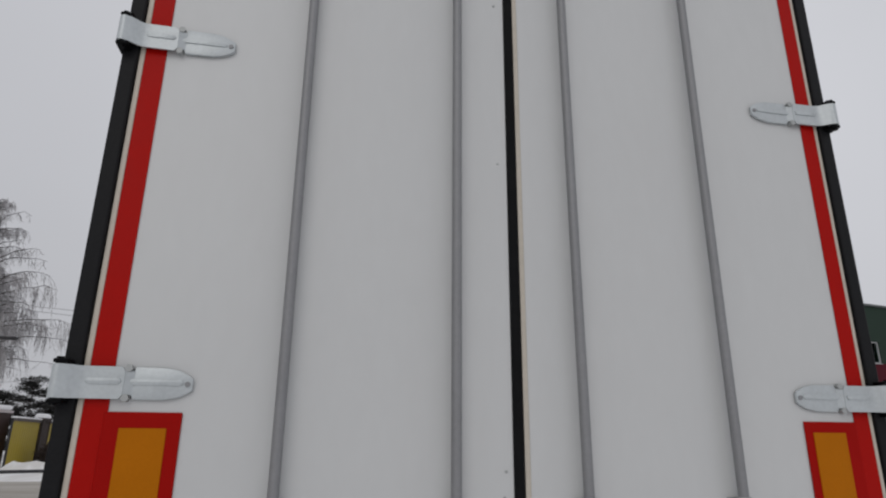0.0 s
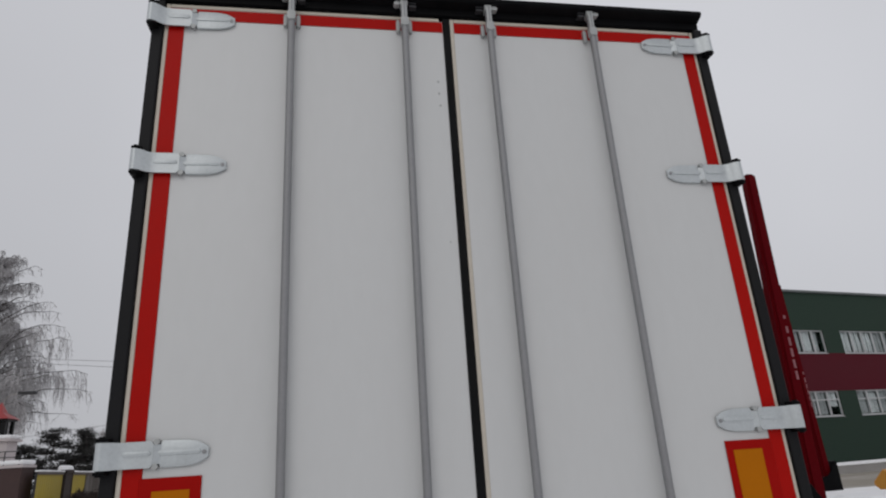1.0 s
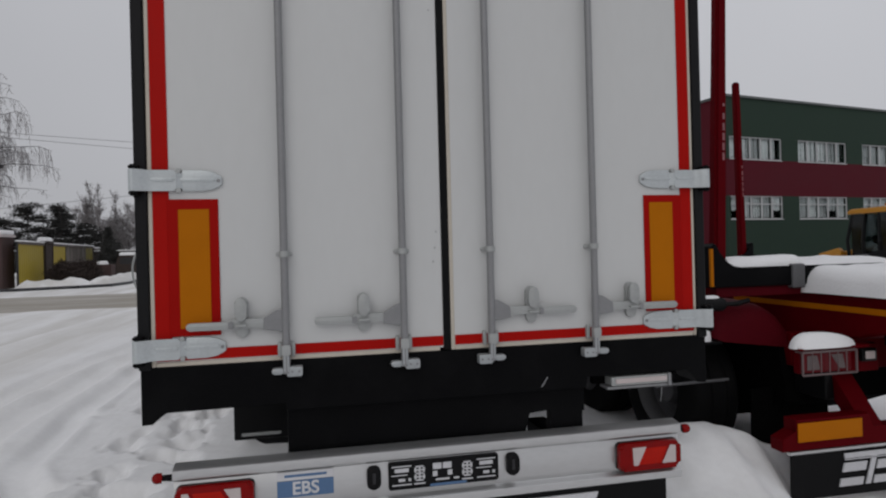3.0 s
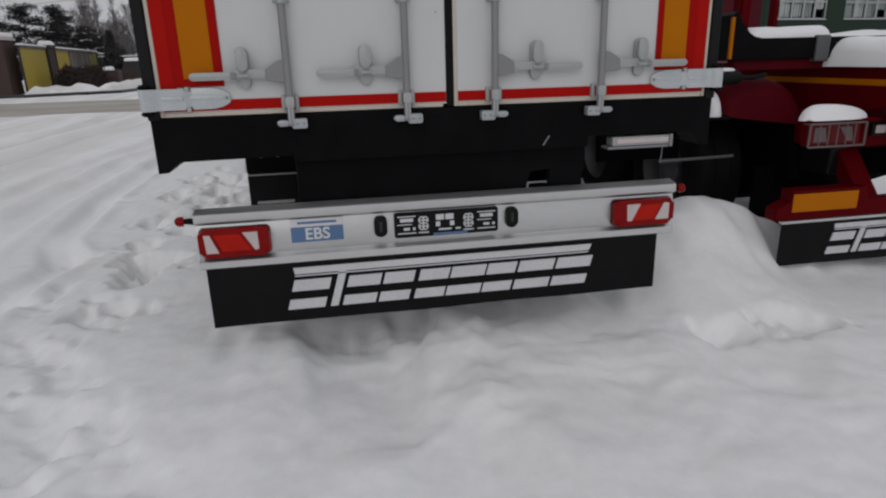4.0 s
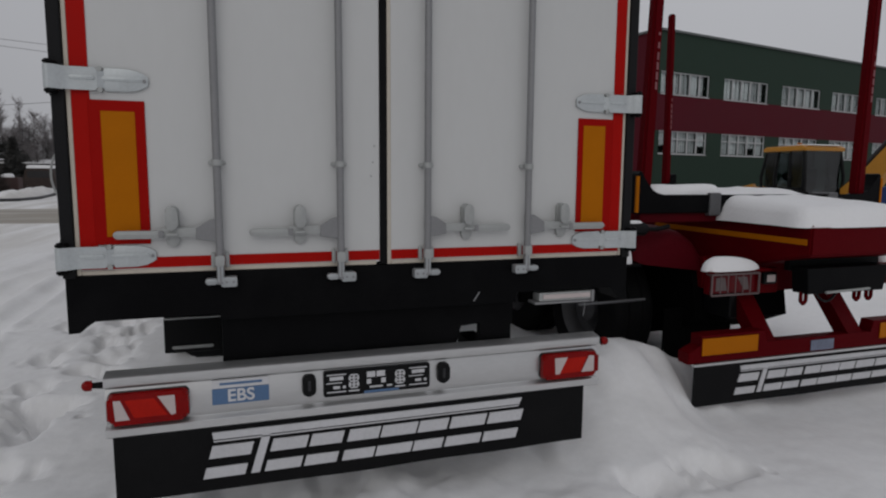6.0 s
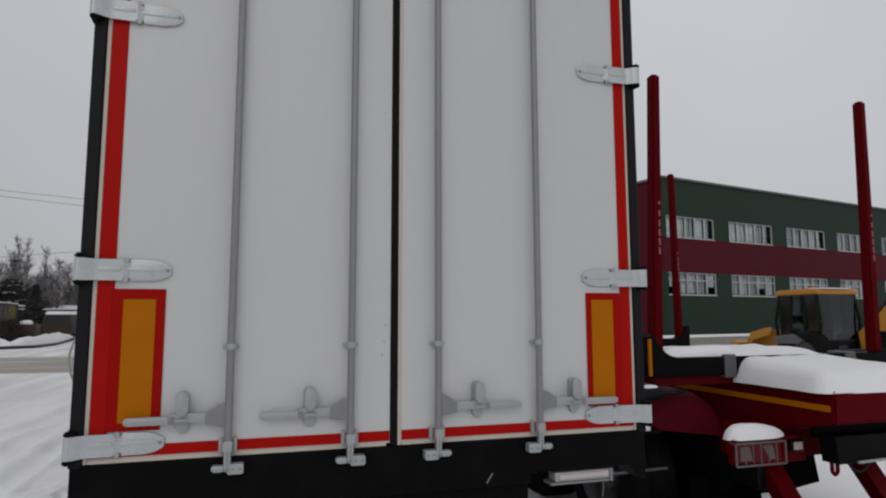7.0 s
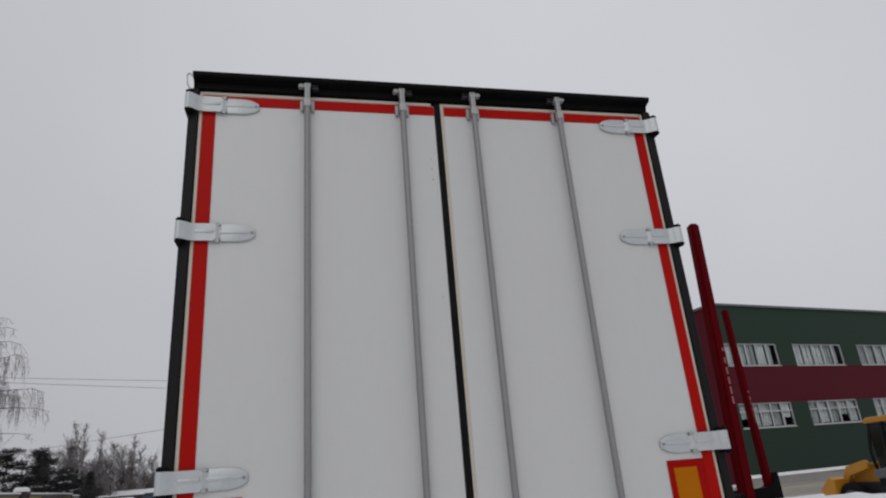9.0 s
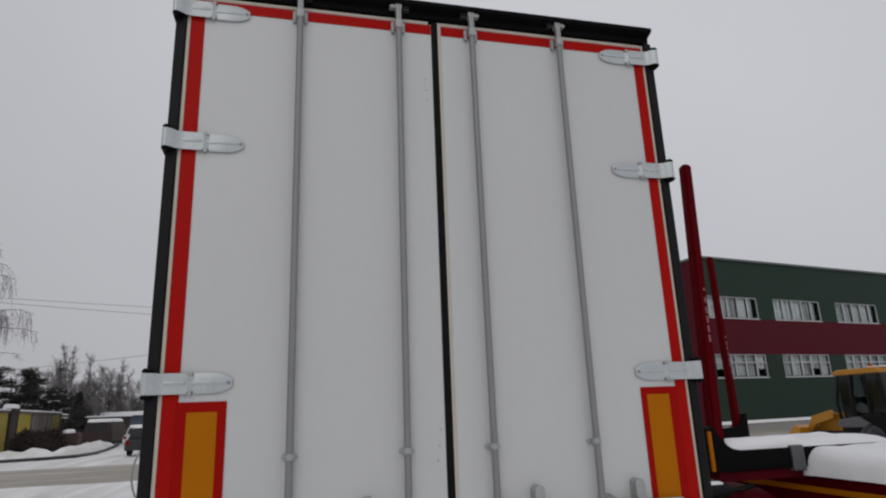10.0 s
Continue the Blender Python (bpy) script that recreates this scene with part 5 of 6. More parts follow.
bm = bmesh.new()
box(bm, -1.9, 1.5, -0.45, 0.45, 0.55, 0.95, 0.03)
dpart("chassis", bm, STEEL_DARK)
bm = bmesh.new()
d_xz(bm, [(-2.0, 0.8), (-2.0, 1.25), (-1.8, 1.38), (-0.9, 1.5), (-0.9, 0.8)], -0.42, 0.42, 0.04)
dpart("hood", bm, YELLOW, label="yellow engine hood")
bm = bmesh.new()
d_xz(bm, [(-0.75, 2.52), (-0.78, 2.60), (-0.65, 2.67), (0.6, 2.69), (0.75, 2.62), (0.73, 2.53)], -0.76, 0.76, 0.03)
cab_roof = dpart("cab_roof", bm, YELLOW, label="yellow cab roof")
bm = bmesh.new()
box(bm, -0.78, 0.78, -0.76, 0.76, 0.85, 1.22, 0.03)
cab = dpart("cab", bm, PLASTIC, label="black cab floor and lower panels")
for xb, xm, xt in ((-0.74, -0.80, -0.64), (-0.25, -0.27, -0.22), (0.25, 0.27, 0.22), (0.74, 0.78, 0.66)):
    for y in (-0.72, 0.72):
        bm = bmesh.new()
        tube(bm, [(xb, y, 1.15), (xm, y * 1.02, 1.75), (xt, y * 0.95, 2.55)], 0.05, seg=8)
        dpart("cab_post", bm, PLASTIC, cab)
bm = bmesh.new()
box(bm, -0.15, 0.30, -0.25, 0.25, 1.2, 1.45, 0.06)
box(bm, 0.22, 0.34, -0.24, 0.24, 1.40, 2.05, 0.05)
dpart("driver_seat", bm, PLASTIC, cab, "black seat")
bm = bmesh.new()
cyl(bm, (-0.4, 0.0, 1.2), (-0.48, 0, 1.75), 0.03, seg=8)
cyl(bm, (-0.50, 0.0, 1.74), (-0.46, 0.0, 1.78), 0.19, seg=16)
dpart("steering_wheel", bm, PLASTIC, cab)
for x0, x1 in ((-0.66, -0.28), (-0.20, 0.20), (0.28, 0.66)):
    for y in (-0.72, 0.72):
        bm = bmesh.new()
        box(bm, x0, x1, y - 0.006, y + 0.006, 1.22, 2.52)
        dpart("pane", bm, GLASS if x0 == -0.20 else DARK_GLASS, cab)
for x in (-0.70, 0.70):
    bm = bmesh.new()
    box(bm, x - 0.006, x + 0.006, -0.66, 0.66, 1.22, 2.52)
    dpart("pane", bm, DARK_GLASS, cab)
bm = bmesh.new()
cyl(bm, (-0.15, 0.0, 2.69), (-0.15, 0, 2.80), 0.07, seg=12)
dpart("beacon", bm, ORANGE, cab_roof)
bm = bmesh.new()
for y in (-0.55, -0.3, 0.3, 0.55):
    box(bm, -0.84, -0.76, y - 0.07, y + 0.07, 2.54, 2.66, 0.02)
dpart("work_lights", bm, LAMP_WHITE, cab_roof, "small clear work lights")
bm = bmesh.new()
box(bm, 0.30, 0.70, -0.60, 0.60, 2.68, 2.715, 0.016, 3)
tagged(part("snow_cap", bm, SNOW_CAP, None, smooth=True), "thin snow on a digger cab roof", "snow", kind="stuff").matrix_basis = DIG
bm = bmesh.new()
d_xz(bm, [(-0.55, 1.15), (-0.45, 1.30), (0.15, 1.38), (0.5, 1.2), (0.35, 1.1), (-0.4, 1.08)], -1.15, -0.80, 0.04)
dpart("fender", bm, RIM, label="grey rear fender")
DT, DR = wheel_meshes(0.72, 0.42)
DT2, DR2 = wheel_meshes(0.47, 0.32)
for t_, r_, x, r in ((DT, DR, 0.45, 0.72), (DT2, DR2, -1.6, 0.47)):
    for y in (-0.85, 0.85):
        m = DIG @ Matrix.Translation((x, y, r + 0.03)) @ Matrix.Rotation(math.pi / 2, 4, "Z")
        w = link_part("wheel", t_, digger, m=m)
        q = new("rim", r_)
        q.parent = w
for y in (-0.62, 0.62):
    bm = bmesh.new()
    d_xz(bm, [(-1.1, 1.45), (-1.2, 1.55), (-1.9, 1.38), (-2.3, 0.75), (-2.15, 0.70), (-1.8, 1.15), (-1.1, 1.32)], y - 0.06, y + 0.06, 0.01)
    dpart("loader_arm", bm, YELLOW)
bm = bmesh.new()
d_xz(bm, [(-2.05, 0.55), (-2.02, 1.05), (-2.2, 1.12), (-2.6, 0.80), (-2.62, 0.70), (-2.3, 0.47)], -1.1, 1.1, 0.03)
dpart("bucket", bm, YELLOW, label="yellow loader bucket")
bm = bmesh.new()
d_xz(bm, [(1.42, 1.45), (1.48, 0.95), (1.72, 0.85), (2.35, 1.45), (3.22, 2.72), (3.20, 2.98), (2.92, 2.93), (2.10, 1.95)], -0.17, 0.17, 0.03)
dpart("boom", bm, YELLOW, label="yellow backhoe boom")
bm = bmesh.new()
d_xz(bm, [(2.94, 2.94), (3.06, 3.12), (3.26, 3.10), (4.28, 1.62), (4.12, 1.45), (3.96, 1.50)], -0.12, 0.12, 0.02)
dpart("dipper", bm, YELLOW)
bm = bmesh.new()
cyl(bm, (1.45, 0, 1.5), (2.75, 0, 2.95), 0.06)
cyl(bm, (3.15, 0.0, 3.16), (3.95, 0, 2.25), 0.05)
dpart("hydraulic_ram", bm, STEEL_DARK)
bm = bmesh.new()
d_xz(bm, [(3.95, 1.55), (4.28, 1.55), (4.25, 0.85), (3.9, 0.65), (3.65, 0.95)], -0.3, 0.3, 0.02)
dpart("backhoe_bucket", bm, STEEL_DARK)
bm = bmesh.new()
for s in (-1, 1):
    box(bm, 1.5, 1.65, s * 0.9 - 0.07, s * 0.9 + 0.07, 0.12, 1.1, 0.02)
    box(bm, 1.4, 1.75, s * 0.9 - 0.2, s * 0.9 + 0.2, 0.03, 0.12, 0.02)
box(bm, 1.4, 1.7, -0.95, 0.95, 0.7, 1.0, 0.02)
dpart("stabiliser", bm, STEEL_DARK)

a54 = radians(54.2)
bxp, byp = -0.65 + 22 * math.sin(a54), -2.75 + 22 * math.cos(a54)
bm = bmesh.new()
cyl(bm, (bxp, byp, 0.02), (bxp, byp, 1.36), 0.48, seg=28)
for z in (0.45, 0.9, 1.32):
    cyl(bm, (bxp, byp, z), (bxp, byp, z + 0.05), 0.50, seg=28)
ob = part("drum", bm, BLUE, None, smooth=True)
tagged(ob, "blue steel drum standing on snow", "drum")


# ---- two-storey works building ----
FA = radians(11.2)
BLD = Matrix.Translation((24.35, 30.55, 0.1)) @ Matrix.Rotation(FA, 4, "Z")
bld = root("works_building", tuple(BLD.translation), "two-storey works building clad in green with a maroon band", "building")


def bpart(name, bm, mat, parent=None, label="", smooth=False):
    bmesh.ops.transform(bm, matrix=BLD, verts=bm.verts)
    return part(name, bm, mat, parent or bld, label, smooth)


WINS = [(0.25 if i == 0 else 6.35 + 6.45 * (i - 1), 4.85 if i == 0 else 11.15 + 6.5 * (i - 1)) for i in range(9)]
ROWS_Z = ((2.98, 4.45), (6.72, 8.14))
LEN, DEP, TOP = 62.0, 16.0, 10.53
# facade built of bands round the window openings, each with thickness
bands = [(-0.3, 2.98, GREEN_WALL, False), (2.98, 4.45, GREEN_WALL, True), (4.45, 6.66, RED_WALL, False), (6.66, 6.72, RED_WALL, False), (6.72, 8.14, GREEN_WALL, True), (8.14, TOP, GREEN_WALL, False)]
for z0, z1, mat, cut in bands:
    edges = [0.0] + [v for w in WINS for v in w] + [LEN] if cut else [0.0, LEN]
    for a, b in zip(edges[0::2], edges[1::2]):
        bm = bmesh.new()
        box(bm, a, b, 0.0, 0.35, z0, z1)
        bpart("facade_panel" if cut else "facade_band", bm, mat, label="maroon cladding" if mat is RED_WALL else "green cladding")
bm = bmesh.new()
box(bm, 0.0, 0.35, 0.35, DEP, -0.3, TOP)
bpart("end_wall", bm, RED_WALL, label="maroon end wall")
bm = bmesh.new()
box(bm, LEN - 0.35, LEN, 0.35, DEP, 0.0, TOP)
box(bm, 0.35, LEN - 0.35, DEP - 0.35, DEP, 0.0, TOP)
bpart("back_wall", bm, GREEN_WALL)
bm = bmesh.new()
box(bm, -0.12, LEN + 0.12, -0.14, DEP + 0.1, TOP, TOP + 0.14, 0.01)
bpart("roof", bm, ROOF_EDGE, label="flat roof with grey metal edge")
bm = bmesh.new()
box(bm, 0.35, LEN - 0.35, 0.35, DEP - 0.35, 5.2, 5.5)
bpart("upper_floor", bm, CONCRETE)
for r, (z0, z1) in enumerate(ROWS_Z):
    for i, (a, b) in enumerate(WINS):
        n = 5
        bm = bmesh.new()
        box(bm, a, b, 0.06, 0.14, z0, z0 + 0.07)
        box(bm, a, b, 0.06, 0.14, z1 - 0.07, z1)
        for k in range(n + 1):
            u = a + (b - a) * k / n
            w = 0.06 if k in (0, n) else 0.05
            u0 = max(a, u - w)
            u1 = min(b, u + w)
            box(bm, u0, u1, 0.055, 0.145, z0 + 0.09, z1 - 0.07)
        if r == 0:
            for k in range(n):
                u0, u1 = a + (b - a) * k / n + 0.07, a + (b - a) * (k + 1) / n - 0.07
                box(bm, u0, u1, 0.065, 0.135, z0 + 0.92, z0 + 0.99)
        box(bm, a, b, -0.05, 0.06, z0 - 0.04, z0, 0.01)
        win = bpart("window", bm, FRAME_WHITE, label="white window frame with upright mullions")
        for k in range(n):
            u0, u1 = a + (b - a) * k / n + 0.06, a + (b - a) * (k + 1) / n - 0.06
            bm = bmesh.new()
            box(bm, u0, u1, 0.095, 0.105, z0 + 0.08, z1 - 0.06)
            g = bpart("pane", bm, GLASS, win)
            g.visible_shadow = False
            # curtain in uneven folds, drawn back from the last upper pane
            low = z0 + 0.1 if r == 1 or (i * 7 + k * 3) % 4 else z0 + 0.55
            m_ = 7
            bm = bmesh.new()
            for q in range(m_ if r == 0 or k != 4 else 4):
                uu = u0 + (u1 - u0) * q / m_
                dep = 0.20 + 0.05 * rng.rand()
                box(bm, uu, uu + (u1 - u0) / m_ * rng.uniform(0.80, 1.0), dep, dep + 0.012, low + 0.05 * rng.rand(), z1 - 0.03)
            bpart("curtain", bm, BLIND, win)

# low wall with snow before the building
bm = bmesh.new()
box(bm, -3.0, 60.0, -2.2, -1.9, -0.3, 0.36, 0.01)
bmesh.ops.transform(bm, matrix=BLD, verts=bm.verts)
tagged(part("low_wall", bm, CONCRETE, None), "low grey concrete wall before the works building", "wall", kind="structure")
bm = bmesh.new()
sweep_x(bm, [(-2.26, 0.35), (-2.25, 0.42), (-2.15, 0.50), (-2.0, 0.51), (-1.87, 0.43), (-1.84, 0.35)], -3.0, 60.0, 1)
bmesh.ops.transform(bm, matrix=BLD, verts=bm.verts)
tagged(part("snow_strip", bm, SNOW_CAP, None, smooth=True), "snow lying along a low concrete wall", "snow", kind="stuff")


# ---- street side: fence, tower, trees ----
F0, F1 = Vector((-17.32, 37.87, 0)), Vector((-19.72, 57.27, 0))
fdir = (F1 - F0).normalized()
fang = math.atan2(fdir.y, fdir.x)


def fence_panel(t0, t1, h, mat, label):
    """A ribbed sheet between two posts, from t0 to t1 metres along the fence."""
    a, b = F0 + fdir * t0, F0 + fdir * t1
    base = root("fence_panel", tuple(a), label, "fence", "street fence")
    L = t1 - t0
    m = Matrix.Translation(a) @ Matrix.Rotation(fang, 4, "Z")
    bm = bmesh.new()
    n = max(4, int(L / 0.1))
    rows = []
    for k in range(n + 1):
        u = L * k / n
        y = -0.02 if (k // 2) % 2 else 0.02
        rows.append([bm.verts.new((u, y, 0.15)), bm.verts.new((u, y, h)), bm.verts.new((u, y + 0.004, h)), bm.verts.new((u, y + 0.004, 0.15))])
    for p, q in zip(rows[:-1], rows[1:]):
        for i in range(4):
            j = (i + 1) % 4
            bm.faces.new((p[i], q[i], q[j], p[j]))
    bmesh.ops.transform(bm, matrix=m, verts=bm.verts)
    part("sheet", bm, mat, base)
    bm = bmesh.new()
    for u in (0.0, L):
        box(bm, u - 0.05, u + 0.05, 0.03, 0.13, -0.1, h + 0.05)
    for z in (0.9, h - 0.3):
        box(bm, 0.05, L - 0.05, 0.04, 0.09, z, z + 0.06)
    bmesh.ops.transform(bm, matrix=m, verts=bm.verts)
    part("fence_frame", bm, STEEL_DARK, base)
    bm = bmesh.new()
    box(bm, 0.0, L, -0.10, 0.14, h - 0.10, h + 0.055, 0.01, 1)
    bmesh.ops.transform(bm, matrix=m, verts=bm.verts)
    part("top_board", bm, WOOD_DARK, base, "dark board along the fence top")
    bm = bmesh.new()
    box(bm, -0.05, L + 0.05, -0.14, 0.18, h + 0.05, h + 0.14, 0.04, 3)
    bmesh.ops.transform(bm, matrix=m, verts=bm.verts)
    tagged(part("snow_strip", bm, SNOW_CAP, None, smooth=True), "snow lying along a fence top", "snow", kind="stuff")
    return base


fence_panel(-0.6, 4.2, 2.74, YELLOW_FENCE, "yellow ribbed sheet fence panel with snow on top")
fence_panel(6.2, 10.0, 2.74, YELLOW_FENCE, "yellow ribbed sheet fence panel with snow on top")
fence_panel(10.2, 16.6, 2.74, GREY_FENCE, "weathered grey-brown fence panel with snow on top")
fence_panel(16.8, 19.4, 2.74, OLIVE_FENCE, "yellow ribbed sheet fence panel with snow on top")
fence_panel(19.6, 27.0, 2.6, WOOD_DARK, "dark wooden fence panel with snow on top")
# dark gate between the yellow panels
m = Matrix.Translation(F0 + fdir * 4.3) @ Matrix.Rotation(fang, 4, "Z")
gate = root("gate", tuple(F0 + fdir * 4.3), "narrow dark plank gate in a yellow fence", "gate")
for k in range(10):
    bm = bmesh.new()
    box(bm, 0.02 + 0.17 * k, 0.17 + 0.17 * k, -0.12, -0.08, 0.2, 2.72, 0.005, 1)
    bmesh.ops.transform(bm, matrix=m, verts=bm.verts)
    part("plank", bm, BUSH, gate)
bm = bmesh.new()
for z in (0.7, 2.1):
    box(bm, 0.0, 1.75, -0.08, -0.04, z, z + 0.1)
box(bm, 0.0, 0.14, -0.16, 0.1, -0.1, 2.82)
box(bm, 1.62, 1.76, -0.16, 0.1, -0.1, 2.82)
box(bm, 0.0, 1.76, -0.2, 0.15, 2.74, 2.94, 0.02)
bmesh.ops.transform(bm, matrix=m, verts=bm.verts)
part("gate_frame", bm, BUSH, gate)
g0 = F0 + fdir * 4.7
snow_pile("snow_cap", g0.x - 0.36, g0.x + 0.36, g0.y - 0.45, g0.y + 0.45, 2.93, 0.27, 4, "rounded snow cap on a gate")

# brick pier with the little lantern tower
tower = root("lantern_tower", (-18.75, 37.4, 0), "brick pier with pale lantern tower and red roof, snow on ledges", "tower")
T = Matrix.Translation((-18.75, 37.4, 0)) @ Matrix.Scale(0.873, 4)


def tpart(name, bm, mat, label="", smooth=False):
    bmesh.ops.transform(bm, matrix=T, verts=bm.verts)
    return part(name, bm, mat, tower, label, smooth)


bm = bmesh.new()
box(bm, -9.0, 1.0, -0.8, 0.9, -0.1, 3.5, 0.03)
tpart("brick_pier", bm, BRICK, "brown brick pier")
bm = bmesh.new()
box(bm, -9.1, 1.1, -0.9, 1.0, 3.5, 3.66, 0.02)
tpart("coping", bm, STONE)
bm = bmesh.new()
box(bm, -9.05, 1.05, -0.85, 0.95, 3.66, 3.98, 0.13, 4)
tpart("snow_ledge", bm, SNOW_CAP, "snow on the coping", True)
bm = bmesh.new()
for x in (-1.0, -0.1, 0.8):
    cyl(bm, (x, -0.8, 3.6), (x, -0.8, 4.5), 0.035, seg=6)
for z in (4.15, 4.5):
    cyl(bm, (-3.0, -0.8, z), (0.8, -0.8, z), 0.03, seg=6)
tpart("railing", bm, STEEL_DARK, "thin dark railing")
bm = bmesh.new()
box(bm, -2.4, -0.2, -0.5, 0.8, 3.9, 5.15, 0.03)
box(bm, -2.65, 0.05, -0.75, 0.9, 5.15, 5.32, 0.02)
tpart("tower_stage", bm, STONE, "pale plaster stage")
bm = bmesh.new()
box(bm, -2.6, 0.0, -0.7, 0.85, 5.32, 5.56, 0.09, 3)
tpart("snow_ledge", bm, SNOW_CAP, "snow on the ledge", True)
bm = bmesh.new()
for x in (-2.0, -0.6):
    for y in (-0.4, 0.6):
        box(bm, x - 0.1, x + 0.1, y - 0.1, y + 0.1, 5.5, 6.5)
box(bm, -1.8, -0.8, -0.3, 0.5, 5.5, 6.5)
box(bm, -2.2, -0.4, -0.6, 0.8, 6.45, 6.58)
tpart("lantern", bm, PLASTIC, "dark lantern stage")
bm = bmesh.new()
base_ = [bm.verts.new(c) for c in ((-2.3, -0.7, 6.58), (-0.3, -0.7, 6.58), (-0.3, 0.9, 6.58), (-2.3, 0.9, 6.58))]
midr = [bm.verts.new(c) for c in ((-1.7, -0.25, 7.0), (-0.9, -0.25, 7.0), (-0.9, 0.45, 7.0), (-1.7, 0.45, 7.0))]
tip_ = bm.verts.new((-1.2, 0.1, 7.7))
bm.faces.new(base_[::-1])
for i in range(4):
    j = (i + 1) % 4
    bm.faces.new((base_[i], base_[j], midr[j], midr[i]))
    bm.faces.new((midr[i], midr[j], tip_))
tpart("tower_roof", bm, material("red_roof_metal", (0.30, 0.03, 0.03), 0.5, vary=0.1), "red metal roof")


def twig_mesh(name, segs, mat):
    """Thin three-sided twigs from (start, end, radius) rows."""
    verts, faces = [], []
    for a, b, r in segs:
        d = b - a
        if d.length < 1e-5:
            continue
        u = d.orthogonal().normalized()
        v = d.normalized().cross(u)
        k = len(verts)
        for c in range(3):
            o = (u * math.cos(2.1 * c) + v * math.sin(2.1 * c)) * r
            verts.append(tuple(a + o))
        for c in range(3):
            o = (u * math.cos(2.1 * c) + v * math.sin(2.1 * c)) * r * 0.5
            verts.append(tuple(b + o))
        for c in range(3):
            e = (c + 1) % 3
            faces.append((k + c, k + e, k + 3 + e, k + 3 + c))
    me = bpy.data.meshes.new(name)
    me.from_pydata(verts, [], faces)
    me.materials.append(mat)
    return me


def birch(base, h, reach, seed):
    """A weeping birch: limbs that rise and arch over, hung with many thin strands."""
    R = random.Random(seed)
    base = Vector(base)
    wood, fine = [], []
    p, trunk = base - Vector((0, 0, 0.2)), []
    for k in range(14):
        q = base + Vector((R.gauss(0, 0.14), R.gauss(0, 0.14), h * (k + 1) / 14))
        wood.append((p, q, 0.26 * (1 - k / 14) + 0.03))
        trunk.append(q)
        p = q
    for k in range(140):
        t = 0.26 + 0.73 * R.random() ** 1.25
        i = min(13, int(t * 14))
        p = trunk[i].copy()
        a = R.uniform(0, 6.283)
        out = reach * (1 - t) ** 0.6 * R.uniform(0.45, 1.0) + 0.35
        dense = R.choice((3, 5, 9, 14)) if t < 0.7 else R.choice((2, 3, 6, 9))
        d = Vector((math.cos(a), math.sin(a), 0))
        n = 7
        for j in range(n):
            u = (j + 1) / n
            lift = out * ((0.75 + 0.5 * t) * u - 0.62 * u * u)
            q = trunk[i] + d * out * u + Vector((R.gauss(0, 0.10), R.gauss(0, 0.10), lift + R.gauss(0, 0.08)))
            wood.append((p, q, 0.085 * (1 - u) + 0.022))
            for _ in range(dense if u > 0.35 else 3):
                c = p.lerp(q, R.random())
                f = R.uniform(0.3, 1.0) * (0.6 + 0.14 * dense) * (0.6 + 0.5 * u) * (1.25 - 0.75 * t)
                sway = d * R.uniform(-0.1, 0.35) + Vector((R.gauss(0, 0.22), R.gauss(0, 0.22), 0))
                for m_ in range(4):
                    e = c + sway * (0.35 - 0.08 * m_) + Vector((R.gauss(0, 0.06), R.gauss(0, 0.06), -f / 4))
                    fine.append((c, e, 0.019))
                    if R.random() < 0.7:
                        fine.append((e, e + Vector((R.gauss(0, 0.16), R.gauss(0, 0.16), -R.uniform(0.05, 0.35))), 0.014))
                    c = e
            p = q
    rt = root("birch_tree", tuple(base), "tall weeping birch grey with frost behind a fence", "tree")
    link_part("trunk", twig_mesh("trunk", wood, BARK), rt)
    link_part("crown", twig_mesh("crown", fine, FROST), rt)


def slim_tree(base, h, r, seed):
    """A narrow leafless tree with steep twigs."""
    R = random.Random(seed)
    base = Vector(base)
    fine = []
    stems = [(base, h)] + [(base + Vector((R.gauss(0, r * 0.5), R.gauss(0, r * 0.5), 0)), h * R.uniform(0.45, 0.9)) for _ in range(5)]
    rt = root("bare_tree", tuple(base), "slim leafless grey tree beyond the fence", "tree")
    for b0, hh in stems:
        p, wood = b0 - Vector((0, 0, 0.2)), []
        for k in range(10):
            q = b0 + Vector((R.gauss(0, 0.12), R.gauss(0, 0.12), hh * (k + 1) / 10))
            wood.append((p, q, 0.09 * (1 - k / 11) + 0.02))
            for _ in range(9):
                c = p.lerp(q, R.random())
                a = R.uniform(0, 6.283)
                ln = R.uniform(0.4, 1.0) * r * (1.15 - 0.07 * k)
                d = Vector((math.cos(a) * 0.7, math.sin(a) * 0.7, R.uniform(0.5, 1.3)))
                e = c + d * ln
                fine.append((c, e, 0.026))
                for _ in range(4):
                    g = c.lerp(e, R.uniform(0.3, 1.0))
                    fine.append((g, g + Vector((R.gauss(0, 0.3), R.gauss(0, 0.3), R.uniform(0.15, 0.6))) * r * 0.6, 0.019))
            p = q
        link_part("stem", twig_mesh("stem", wood, BARK), rt)
    link_part("crown", twig_mesh("crown", fine, TWIG), rt)


